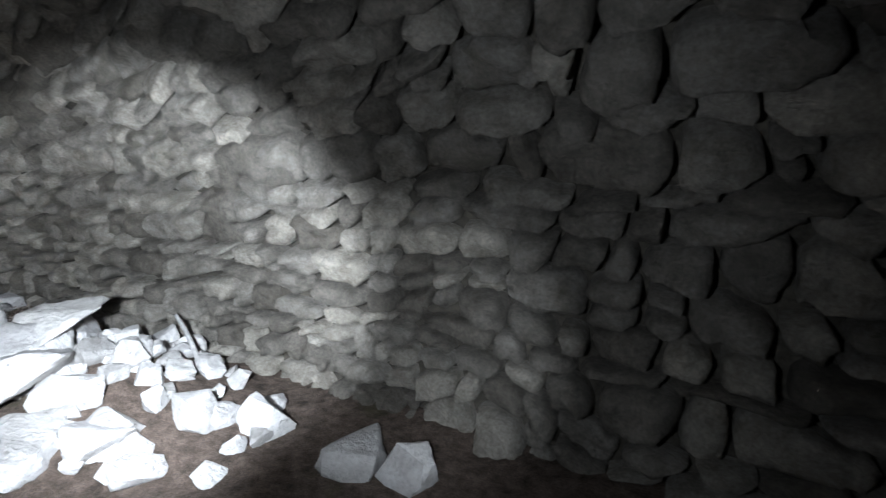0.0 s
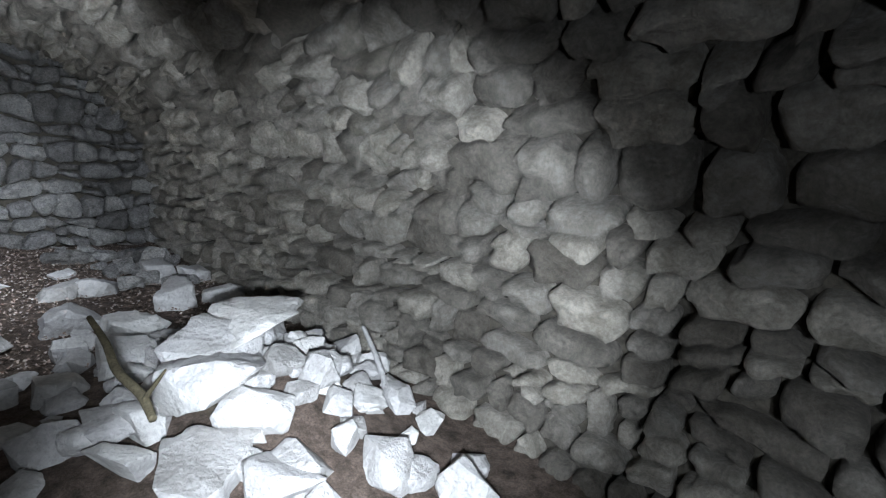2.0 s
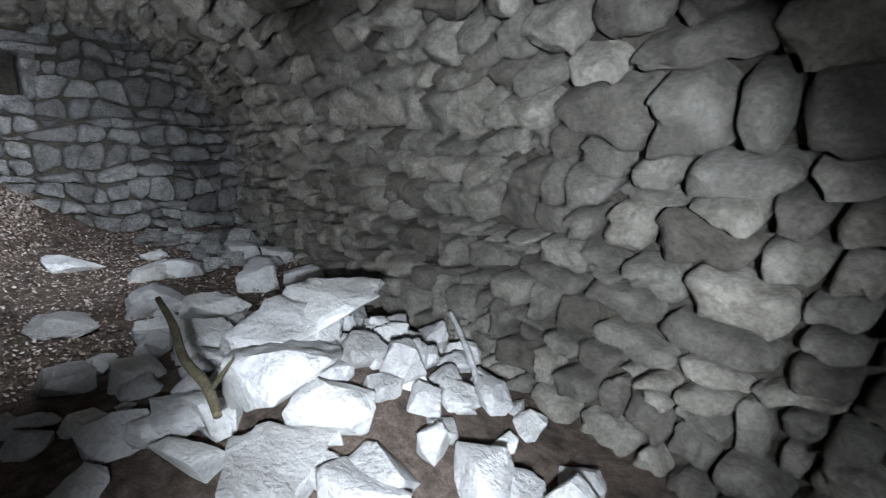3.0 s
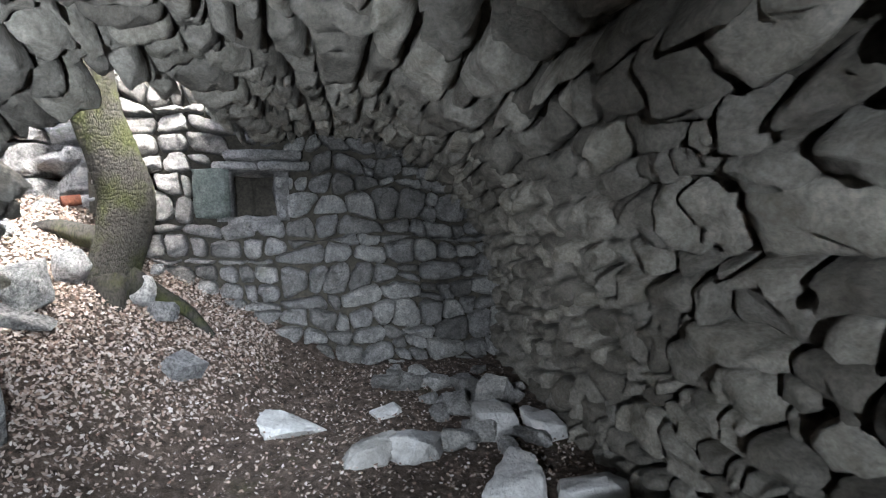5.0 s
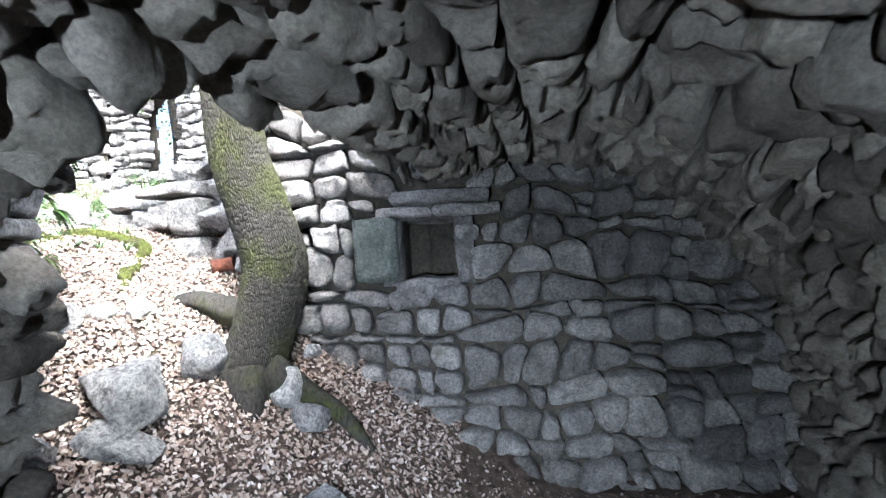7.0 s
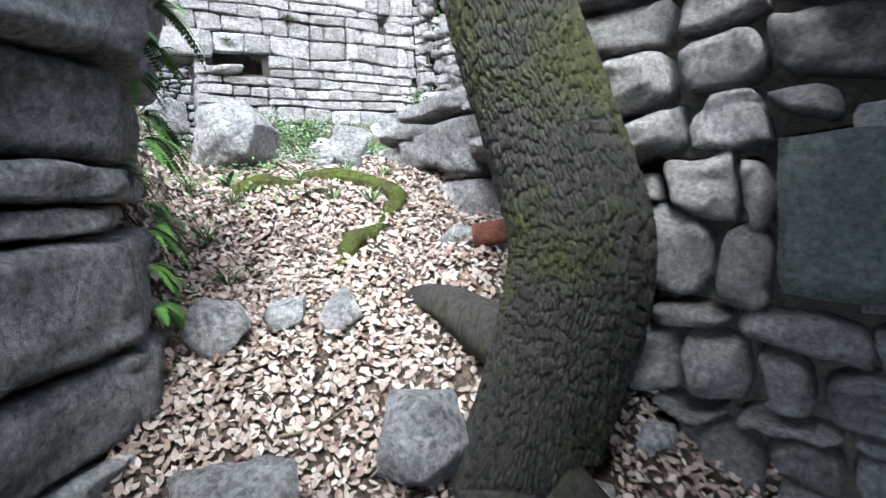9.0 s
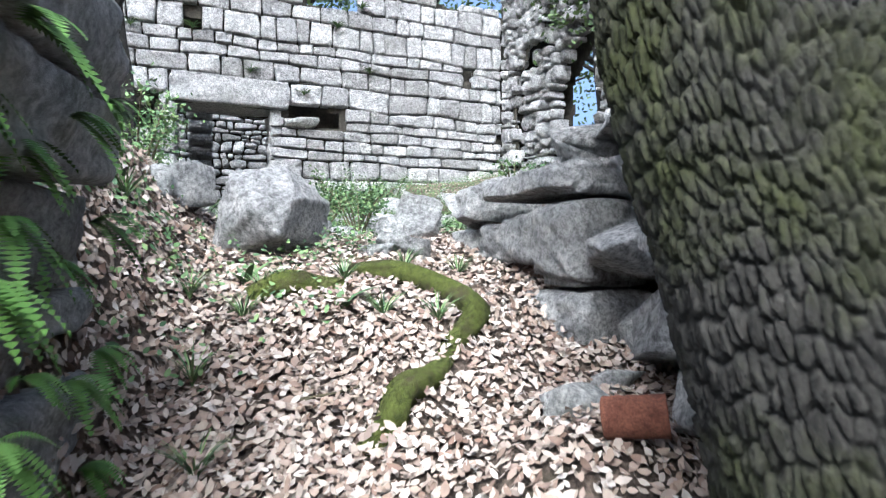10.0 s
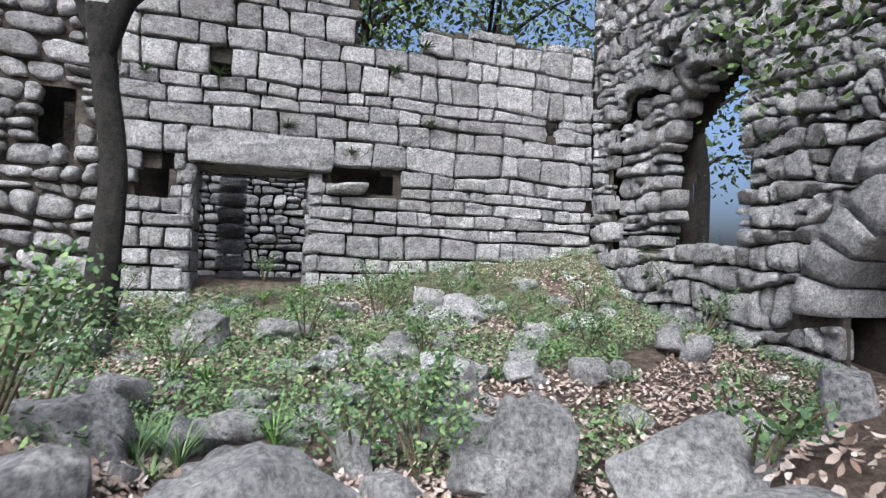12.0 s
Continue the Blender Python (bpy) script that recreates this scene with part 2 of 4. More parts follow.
def stone_wall(wall, surface, cells, mat, rng, near, out=(0.03, 0.09), back=0.12, piece="stone", limit=290, keep=None, **kw):
    """Stones on a wall: the nearest to the point near as parts of their own, the others joined."""
    made = []
    for q in cells:
        ca, cb = sum(p[0] for p in q) / 4, sum(p[1] for p in q) / 4
        if keep and not keep(ca, cb):
            continue
        made.append(((surface(ca, cb, 0) - Vector(near)).length, q))
    made.sort(key=lambda m: m[0])
    allv, allf = [], []
    for k, (d, q) in enumerate(made):
        v, f = stone_mesh(surface, q, rng.uniform(*out), back, rng, **kw)
        if k < limit:
            mesh_object(piece, v, f, mat, wall)
        else:
            o = len(allv)
            allv += v
            allf += [tuple(i + o for i in t) for t in f]
    if allv:
        tagged(mesh_object("stonework", allv, allf, mat, wall), "coursed rough limestone further along the wall", kind="stuff")


def grid_sheet(name, fn, nu, nv, mat, parent=None, keep=None):
    verts = [fn(i / nu, j / nv) for j in range(nv + 1) for i in range(nu + 1)]
    w = nu + 1
    faces = [(j * w + i, j * w + i + 1, (j + 1) * w + i + 1, (j + 1) * w + i) for j in range(nv) for i in range(nu) if not keep or keep((i + 0.5) / nu, (j + 0.5) / nv)]
    return mesh_object(name, verts, faces, mat, parent)


# ---- ground ----
def spread(t):
    t = 2 * t - 1
    return math.copysign(abs(t) * 9 + abs(t) ** 7 * 400, t)


def ground_at(i, j):
    x, y = -4.5 + spread(i), 0.5 + spread(j)
    return Vector((x, y, height(x, y)))


ground = tagged(grid_sheet("ground", ground_at, 260, 260, M_GROUND), "brown soil under leaf litter rising out of the cellar", "ground", kind="structure")

# ---- vault ----
STRAIGHT = CEN_Z + 0.35
ARC = math.pi * RAD


def vault_surface(a, b, d):
    """a along the vault, b up the right-hand wall and over; d metres towards the room."""
    w = wall_n(a)
    if b < STRAIGHT:
        return R(a, w - d, b - 0.35)
    th = (b - STRAIGHT) / RAD
    r = RAD - d
    if th > math.pi:
        return R(a, w - RAD - r, CEN_Z - (th - math.pi) * RAD)
    return R(a, w - RAD + r * math.cos(th), CEN_Z + r * math.sin(th))


def vault_end(b):
    """How far along the vault still stands at this height; it has fallen in over the way out."""
    off = RAD * math.cos(min(max((b - STRAIGHT) / RAD, 0), math.pi))
    return float(np.interp(off, (-1.75, -1.5, -1.05, -0.74, -0.64, -0.58), (6.0, 5.8, 5.25, 5.15, 5.9, 7.7)))


TOP_B = STRAIGHT + ARC + 0.7
rng = random.Random(3)


def shell(name, depth, trim, mat, parent):
    return grid_sheet(name, lambda u, v: vault_surface(BACK_S + u * (FRONT_S - BACK_S), v * TOP_B, depth), 120, 70, mat, parent,
                      keep=lambda u, v: BACK_S + u * (FRONT_S - BACK_S) < vault_end(v * TOP_B) - trim)


vault = tagged(new("wall_vault"), "barrel vault and side wall of rough dry limestone", "wall", kind="structure")
shell("core", -0.11, 0.06, M_CORE_AND_SHADE, vault)
shell("outer_fill", -0.5, 0.1, M_CORE_AND_SHADE, vault)

# ---- end wall with the niche ----
front = tagged(new("wall_front"), "end wall of coursed limestone with a small square niche", "wall", kind="structure")
NICHE = (0.94, 1.31, 1.46, 1.87)


def front_surface(a, b, d):
    return R(FRONT_S - d, a, b)


def holed(name, surface, a0, a1, b0, b1, d, holes, mat, parent, n=60, top=None):
    def keep(u, v):
        a, b = a0 + u * (a1 - a0), b0 + v * (b1 - b0)
        return not any(h[0] < a < h[1] and h[2] < b < h[3] for h in holes) and not (top and b > top(a))
    return grid_sheet(name, lambda u, v: surface(a0 + u * (a1 - a0), b0 + v * (b1 - b0), d), n, n, mat, parent, keep)


def around(cells, holes):
    """Trims the stones of a wall back to its openings."""
    for q in cells:
        lo, hi = min(p[0] for p in q), max(p[0] for p in q)
        mid = sum(p[1] for p in q) / 4
        ok = True
        for h in holes:
            if h[2] - 0.02 < mid < h[3] + 0.02 and lo < h[1] and hi > h[0]:
                left, right = h[0] - lo, hi - h[1]
                if max(left, right) < 0.07:
                    ok = False
                elif left > right:
                    q = [(min(p[0], h[0] - 0.006), p[1]) for p in q]
                    hi = h[0]
                else:
                    q = [(max(p[0], h[1] + 0.006), p[1]) for p in q]
                    lo = h[1]
        if ok:
            yield q


def rect(a0, a1, b0, b1):
    return [(a0, b0), (a1, b0), (a1, b1), (a0, b1)]


def one_stone(name, surface, q, out, mat, parent, label="", **kw):
    v, f = stone_mesh(surface, q, out, kw.pop("back", 0.12), rng, **kw)
    ob = mesh_object(name, v, f, mat, parent)
    if label:
        tagged(ob, label)
    return ob


holed("core", front_surface, -0.2, 3.7, -0.4, 2.7, -0.12, [NICHE], M_CORE_AND_SHADE, front, 80)
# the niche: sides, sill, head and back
# the back stones carry the niche's shade in their near-black colour
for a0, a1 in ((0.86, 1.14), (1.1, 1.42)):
    one_stone("niche_back", lambda a, b, d: R(FRONT_S + 0.5 - d, a, b), rect(a0, a1, 1.36, 1.94), 0.02 + 0.02 * (a0 > 1), M_CORE_AND_SHADE, front, g=3, rnd=0.05)
one_stone("niche_side", lambda a, b, d: R(FRONT_S + a, 0.935 + d, b), rect(0.0, 0.52, 1.42, 1.9), 0.01, M_FRONT, front, bulge=0.1, rnd=0.05)
one_stone("niche_side", lambda a, b, d: R(FRONT_S + a, 1.315 - d, b), rect(0.0, 0.52, 1.42, 1.9), 0.01, M_FRONT, front, bulge=0.1, rnd=0.05)
one_stone("niche_sill", lambda a, b, d: R(FRONT_S + a, b, 1.455 + d), rect(0.0, 0.52, 0.9, 1.35), 0.01, M_FRONT, front, bulge=0.1, rnd=0.05)
one_stone("niche_head", lambda a, b, d: R(FRONT_S + a, b, 1.875 - d), rect(0.0, 0.52, 0.9, 1.35), 0.01, M_FRONT, front, bulge=0.1, rnd=0.05)
one_stone("squared_block", front_surface, rect(0.63, 0.93, 1.455, 1.89), 0.07, M_GREENISH, front, "large squared greenish block beside the niche", bulge=0.25, rnd=0.12, g=6)
one_stone("lintel", front_surface, rect(0.78, 1.16, 1.885, 1.955), 0.06, M_FRONT, front, bulge=0.3, rnd=0.15)
one_stone("lintel", front_surface, rect(1.17, 1.62, 1.885, 1.965), 0.07, M_FRONT, front, bulge=0.3, rnd=0.15)
one_stone("lintel", front_surface, rect(0.88, 1.55, 1.97, 2.06), 0.08, M_FRONT, front, bulge=0.3, rnd=0.15)
FRONT_HOLES = [NICHE, (0.625, 0.935, 1.45, 1.895), (0.775, 1.625, 1.88, 1.96), (0.875, 1.555, 1.93, 2.07)]
back_wall = tagged(grid_sheet("wall_back", lambda u, v: R(BACK_S, -1.7 + u * 4.1, -0.5 + v * 3.2), 12, 12, M_VAULT), "dark end wall of the cellar", "wall", kind="structure")

# ---- castle walls ----
CP, CD, CN = Vector((-9.2, -5.85, 0)), Vector((-0.932, 0.363, 0)).normalized(), Vector((0.363, 0.932, 0)).normalized()
COR = CP + CD * 3.37


def castle_surface(a, b, d):
    return CP + CD * a + CN * d + Vector((0, 0, b))


def inner_surface(a, b, d):
    return CP + CD * a + CN * (d - 3.4) + Vector((0, 0, b))


def cross_surface(a, b, d):
    return COR + CN * a - CD * d + Vector((0, 0, b))


def castle_top(a):
    return 6.3 if a < 0.72 else 4.86 if a < 1.5 else 5.15 + 0.1 * noise.noise((a * 4, 0, 0))


DOOR = (-0.68, 0.32, 1.0, 3.56)
CASTLE_HOLES = [DOOR, (-0.59, -0.41, 4.36, 4.5), (2.8, 2.94, 4.17, 4.39), (-1.13, -0.86, 3.24, 3.5), (-0.98, -0.84, 3.5, 3.74), (-1.87, -1.6, 3.57, 4.1)]
HOLLOW = [(0.54, 0.98, 3.46, 3.74), (0.82, 1.14, 3.38, 3.6)]
ARCH_K, ARCH_Z, ARCH_R = 3.45, 2.45, 0.66


def cross_gap(a, b):
    edge = 0.07 * noise.noise((b * 4, a * 4, 3))
    return 1.1 + edge < a < 2.05 + edge * 0.6 and 2.9 < b < 4.5 - abs(a - 1.7) * 0.9


def cross_broken(a, b):
    return 0.35 + 0.25 * noise.noise((b * 2.3, 1, 3)) < a < 2.05 and 2.9 < b < 4.75 + 0.3 * noise.noise((a * 3, 7, 1)) - abs(a - 1.3) * 0.4


def under_arch(a, b):
    return (a - ARCH_K) ** 2 + max(b - ARCH_Z, 0) ** 2 < 0.97 ** 2 if b > ARCH_Z else abs(a - ARCH_K) < ARCH_R


castle = tagged(new("wall_castle"), "tall grey ashlar castle wall with a half-buried doorway", "wall", kind="structure")
holed("core", castle_surface, -6, 4.1, 1.5, 6.4, -0.06, CASTLE_HOLES + HOLLOW, M_CORE_AND_SHADE, castle, 150, castle_top)
holed("core", castle_surface, -6, 3.4, 1.5, 6.4, -0.55, [DOOR, (-1.87, -1.6, 3.57, 4.1)], M_CORE_AND_SHADE, castle, 150, castle_top)
one_stone("lintel", castle_surface, rect(-0.74, 0.54, 3.565, 3.88), 0.05, M_CASTLE, castle, "long single-block stone door lintel", bulge=0.15, rnd=0.08, g=8)
one_stone("fallen_block", castle_surface, [(0.47, 3.36), (0.86, 3.38), (0.9, 3.5), (0.5, 3.46)], 0.1, M_CASTLE, castle, bulge=0.4)
for side, sign in ((-0.68, 1), (0.32, -1)):
    for k in range(7):
        one_stone("jamb_stone", lambda a, b, d: CP + CD * (side + sign * d) - CN * a + Vector((0, 0, b)), rect(0.0, 0.56, 2.2 + k * 0.195, 2.2 + (k + 1) * 0.195 - 0.012), 0.015, M_CASTLE, castle, bulge=0.2, rnd=0.1, g=3)
one_stone("door_head", lambda a, b, d: CP + CD * b - CN * a + Vector((0, 0, 3.57 - d)), rect(0.0, 0.56, -0.72, 0.36), 0.01, M_CASTLE, castle, bulge=0.1, rnd=0.05)
cross = tagged(new("wall_cross"), "tall rubble wall with a broken gap and an arch", "wall", kind="structure")
grid_sheet("core", lambda u, v: cross_surface(-0.1 + u * 6.1, 1.5 + v * 5.5, -0.06), 130, 120, M_CORE_AND_SHADE, cross,
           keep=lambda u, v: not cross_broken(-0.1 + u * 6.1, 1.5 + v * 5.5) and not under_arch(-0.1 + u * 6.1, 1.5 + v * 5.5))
grid_sheet("core", lambda u, v: cross_surface(-0.1 + u * 6.1, 1.5 + v * 5.5, -0.42), 130, 120, M_CORE_AND_SHADE, cross,
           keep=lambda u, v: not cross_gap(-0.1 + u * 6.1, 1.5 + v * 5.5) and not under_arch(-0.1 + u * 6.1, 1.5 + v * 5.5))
for k in range(11):
    t0, t1 = math.pi * k / 11 + 0.01, math.pi * (k + 1) / 11 - 0.01
    one_stone("voussoir", lambda a, b, d: cross_surface(ARCH_K - b * math.cos(a), ARCH_Z + b * math.sin(a), d), rect(t0, t1, ARCH_R, 0.96), 0.05, M_CASTLE, cross, bulge=0.2, rnd=0.08, g=3, back=0.5, rough=0.004)
inner = tagged(new("wall_inner"), "rubble wall seen through the castle doorway", "wall", kind="structure")
grid_sheet("core", lambda u, v: inner_surface(-4 + u * 8, 1.5 + v * 4, -0.06), 10, 10, M_CORE_AND_SHADE, inner)
ruin_pier = tagged(new("wall_stub"), "narrow stub of grey stonework behind the doorway", "wall", kind="structure")
for k in range(8):
    one_stone("stone", lambda a, b, d: CP + CD * a + CN * (d - 1.7) + Vector((0, 0, b)), rect(-0.62, -0.3, 2.4 + k * 0.19, 2.58 + k * 0.19), 0.05, M_CASTLE, ruin_pier, back=0.3, g=3)


# ---- loose rocks ----
def rock_mesh(w, d, h, seed, cuts=15, flat=0.75):
    """An angular boulder: a hull of random points in a box, with worn edges."""
    r = random.Random(seed)
    bm = bmesh.new()
    for _ in range(cuts):
        p = Vector((r.uniform(-1, 1), r.uniform(-1, 1), r.uniform(-1, 1)))
        p /= max(abs(p.x) ** 3 + abs(p.y) ** 3 + abs(p.z) ** 3, 1e-3) ** (1 / 3)
        bm.verts.new((p.x * w / 2, p.y * d / 2, p.z * h / 2))
    res = bmesh.ops.convex_hull(bm, input=bm.verts)
    bmesh.ops.delete(bm, geom=list({g for g in res["geom_interior"] + res["geom_unused"] if isinstance(g, bmesh.types.BMVert)}), context="VERTS")
    bmesh.ops.dissolve_limit(bm, angle_limit=radians(14), verts=bm.verts, edges=bm.edges)
    bmesh.ops.bevel(bm, geom=list(bm.edges), offset=min(w, d, h) * 0.04, segments=2, affect="EDGES", profile=0.6, clamp_overlap=True)
    bmesh.ops.triangulate(bm, faces=[f for f in bm.faces if len(f.verts) > 4])
    big = max(w, d, h)
    bmesh.ops.subdivide_edges(bm, edges=[e for e in bm.edges if e.calc_length() > big * 0.14], cuts=2, use_grid_fill=True)
    bmesh.ops.triangulate(bm, faces=[f for f in bm.faces if len(f.verts) > 4])
    if big > 0.4:
        bmesh.ops.subdivide_edges(bm, edges=[e for e in bm.edges if e.calc_length() > 0.035], cuts=1, use_grid_fill=True)
        bmesh.ops.triangulate(bm, faces=[f for f in bm.faces if len(f.verts) > 4])
        for v in bm.verts:
            c = v.co * 14 + Vector((seed * 2.7, 0, 0))
            v.co += v.co.normalized() * (0.014 * noise.noise(c) + 0.010 * (abs(noise.noise(c * 2.3)) - 0.3) + 0.006 * noise.noise(c * 5))
    for v in bm.verts:
        c = v.co * (5 / big)
        v.co += v.co.normalized() * big * (0.024 * noise.noise(c * 0.8 + Vector((seed * 7.1, 0, 0))) + 0.022 * noise.noise(c * 2.4 + Vector((0, seed * 3.3, 0))) + 0.015 * noise.noise(c * 6 + Vector((0, 0, seed))))
    for f in bm.faces:
        f.smooth = True
    for e in bm.edges:
        if len(e.link_faces) == 2 and e.calc_face_angle(0) > radians(28):
            e.smooth = False
    me = bpy.data.meshes.new("rock")
    bm.to_mesh(me)
    bm.free()
    return me


ROCKS = [0]


def rock(name, label, group, mat, x, y, w, h, depth=0.8, sink=0.25, z=None, turn=None, tip=8.0):
    ROCKS[0] += 1
    r = random.Random(ROCKS[0] * 17)
    me = rock_mesh(w, w * depth, h, ROCKS[0])
    me.materials.append(mat)
    ob = new(name, me)
    base = height(x, y) if z is None else z
    ob.matrix_world = pose(x, y, base + h * (0.5 - sink), r.uniform(-tip, tip), r.uniform(-tip, tip), r.uniform(0, 360) if turn is None else turn)
    return tagged(ob, label, "rock", group)


def pale_rock(x, y, w, h, **kw):
    return rock("stone_slab" if w > 0.42 else "stone", "pale limestone %s in the rubble heap by the wall" % ("slab" if w > 0.42 else "stone"), "rubble heap", M_PALE, x, y, w, h * 0.8, **kw)


def grey_rock(x, y, w, h, what="grey limestone rock lying among the fallen leaves", **kw):
    return rock("boulder" if w > 0.4 else "rock", what, "fallen rocks", M_ROCK, x, y, w, h, **kw)


pale_rock(-3.22, 2.07, 0.62, 0.55)
pale_rock(-2.82, 1.64, 0.59, 0.49)
pale_rock(-4.26, 1.84, 0.50, 0.29)
pale_rock(-4.64, 1.63, 0.50, 0.37)
pale_rock(-3.56, 1.5, 0.38, 0.34)
pale_rock(-2.88, 1.19, 0.35, 0.22)
pale_rock(-2.99, 0.99, 0.33, 0.23)
pale_rock(-2.44, 1.97, 0.27, 0.27)
pale_rock(-2.89, 2.54, 0.22, 0.31)
pale_rock(-2.99, 2.4, 0.19, 0.28)
pale_rock(-2.54, 2.38, 0.25, 0.14)
pale_rock(-2.30, 2.41, 0.21, 0.19)
pale_rock(-2.34, 2.16, 0.18, 0.15)
pale_rock(-2.92, 2.21, 0.15, 0.20)
pale_rock(-3.65, 0.93, 0.28, 0.25)
pale_rock(-3.38, 1.15, 0.23, 0.17)
pale_rock(-4.65, 1.06, 0.45, 0.18)
pale_rock(-4.11, 1.41, 0.22, 0.25)
pale_rock(-3.23, 0.71, 0.19, 0.16)
pale_rock(-3.37, 0.52, 0.23, 0.14)
pale_rock(-3.43, 0.67, 0.20, 0.14)
pale_rock(-3.26, 0.91, 0.22, 0.11)
pale_rock(-4.67, 2.74, 0.37, 0.28)
pale_rock(-4.90, 2.41, 0.51, 0.37)
pale_rock(-3.78, 1.1, 0.19, 0.13)
pale_rock(-2.74, 2.27, 0.20, 0.14)
pale_rock(-3.81, 1.83, 0.28, 0.21)
pale_rock(-1.49, 2.02, 0.31, 0.34)
pale_rock(-1.83, 1.87, 0.32, 0.27)
pale_rock(-2.03, 1.81, 0.18, 0.21)
pale_rock(-2.03, 1.55, 0.39, 0.22)
pale_rock(-2.30, 1.27, 0.50, 0.28)
pale_rock(-2.57, 1.09, 0.35, 0.24)
pale_rock(-2.38, 1.59, 0.38, 0.27)
pale_rock(-2.77, 1.28, 0.32, 0.23)
pale_rock(-2.91, 1.12, 0.27, 0.21)
pale_rock(-2.21, 2.11, 0.23, 0.14)
pale_rock(-2.48, 2.03, 0.24, 0.24)
pale_rock(-2.21, 2.31, 0.24, 0.21)
pale_rock(-2.01, 1.48, 0.37, 0.28)
pale_rock(-6.22, 1.37, 0.50, 0.17)
pale_rock(-6.30, 2.03, 0.24, 0.12)
pale_rock(-6.23, 2.51, 0.16, 0.12)
pale_rock(-5.66, 2.11, 0.58, 0.24)
pale_rock(-5.71, 2.66, 0.32, 0.50)
pale_rock(-5.61, 2.96, 0.36, 0.25)
pale_rock(-5.88, 2.98, 0.23, 0.15)
pale_rock(-5.65, 1.8, 0.47, 0.17)
grey_rock(-5.59, -0.13, 0.45, 0.38)
grey_rock(-6.05, -0.45, 0.30, 0.20)
grey_rock(-5.94, -0.31, 0.23, 0.30)
grey_rock(-6.95, -0.1, 0.27, 0.38)
grey_rock(-7.09, 0.29, 0.29, 0.29)
grey_rock(-6.52, -0.28, 0.41, 0.43)
grey_rock(-6.78, -0.79, 0.21, 0.22)
grey_rock(-7.01, -0.72, 0.22, 0.13)
grey_rock(-7.1, -0.57, 0.17, 0.19)
grey_rock(-7.71, -0.5, 0.21, 0.11)
grey_rock(-7.49, 0.35, 0.14, 0.14)
grey_rock(-7.14, 0.47, 0.23, 0.11)
grey_rock(-7.62, -1.95, 0.56, 0.5, what="big pale grey boulder beside the leafy path", sink=0.25, turn=20)
grey_rock(-7.22, -2.15, 0.36, 0.17, what="grey slab leaning on the big boulder", z=2.24, sink=0.5, depth=0.5, turn=60)
grey_rock(-7.3, -2.15, 0.34, 0.22)
grey_rock(-7.95, -1.6, 0.22, 0.09)
grey_rock(-8.01, -0.54, 0.19, 0.09)
grey_rock(-8.5, -0.74, 0.33, 0.31)
grey_rock(-8.82, -0.62, 0.26, 0.31)
grey_rock(-8.31, -0.43, 0.51, 0.37)
grey_rock(-9.37, -0.54, 0.33, 0.24)
grey_rock(-8.74, -0.41, 0.29, 0.23)
grey_rock(-8.04, -1.58, 0.26, 0.14)
grey_rock(-8.47, -2.12, 0.34, 0.17)
grey_rock(-7.43, -2.74, 0.46, 0.30)
grey_rock(-7.79, -2.49, 0.31, 0.16)
grey_rock(-8.55, -2.08, 0.42, 0.36)
grey_rock(-8.72, -1.62, 0.66, 0.42, what="large flat-topped grey boulder in the yard", turn=30)
grey_rock(-8.25, -4.54, 0.50, 0.35)
grey_rock(-8.0, -3.02, 0.31, 0.14)
grey_rock(-7.8, -2.85, 0.28, 0.17)
grey_rock(-8.91, -2.96, 0.38, 0.21)
grey_rock(-8.91, -1.9, 0.17, 0.14)
grey_rock(-8.19, -2.51, 0.18, 0.18)
grey_rock(-8.8, -4.55, 0.45, 0.22)
grey_rock(-7.64, -4.63, 0.39, 0.35)
grey_rock(-7.67, -5.34, 0.41, 0.28)
grey_rock(-8.59, -2.38, 0.32, 0.17)
grey_rock(-8.17, -2.24, 0.19, 0.09)
grey_rock(-10.05, -2.76, 0.19, 0.17)
grey_rock(-9.99, -3.45, 0.13, 0.12)
grey_rock(-12.49, -4.05, 0.50, 0.18)
grey_rock(-11.28, -4.56, 0.22, 0.16)
grey_rock(-11.54, -2.66, 0.33, 0.17)
grey_rock(-9.39, -1.48, 0.26, 0.26)
grey_rock(-8.53, -2.8, 0.17, 0.12)
grey_rock(-8.92, -3.97, 0.25, 0.14)

pale_rock(-0.92, 1.95, 0.4, 0.3)
pale_rock(-0.60, 1.95, 0.34, 0.26)
pale_rock(-2.78, 1.8, 0.62, 0.34, z=0.5, sink=0.5, tip=16, depth=0.9)
pale_rock(-2.58, 1.47, 0.64, 0.34, z=0.36, sink=0.5, tip=14, depth=0.9)
hr = random.Random(31)
for k in range(75):
    x, y = hr.gauss(-2.7, 0.7), hr.gauss(1.8, 0.42)
    if y < wall_n(-x) - 0.15 and y > 0.7:
        w = hr.uniform(0.1, 0.3)
        pale_rock(round(x, 2), round(y, 2), w, w * hr.uniform(0.5, 0.9), sink=0.3, tip=25.0)

for k in range(30):
    x, y, w = hr.gauss(-6.3, 0.45), hr.uniform(2.15, 3.2), hr.choice((0.12, 0.16, 0.2, 0.28, 0.38))
    if y < wall_n(-x) - 0.12 and x > -7.45:
        rock("stone", "dusty limestone stone tumbled in the cellar corner", "corner rubble", M_FRONT, round(x, 2), round(y, 2), w, w * hr.uniform(0.45, 0.8), sink=0.2, tip=22)
grey_rock(-6.59, 0.66, 0.34, 0.22, sink=0.3)
grey_rock(-7.05, 0.45, 0.28, 0.2, sink=0.25)
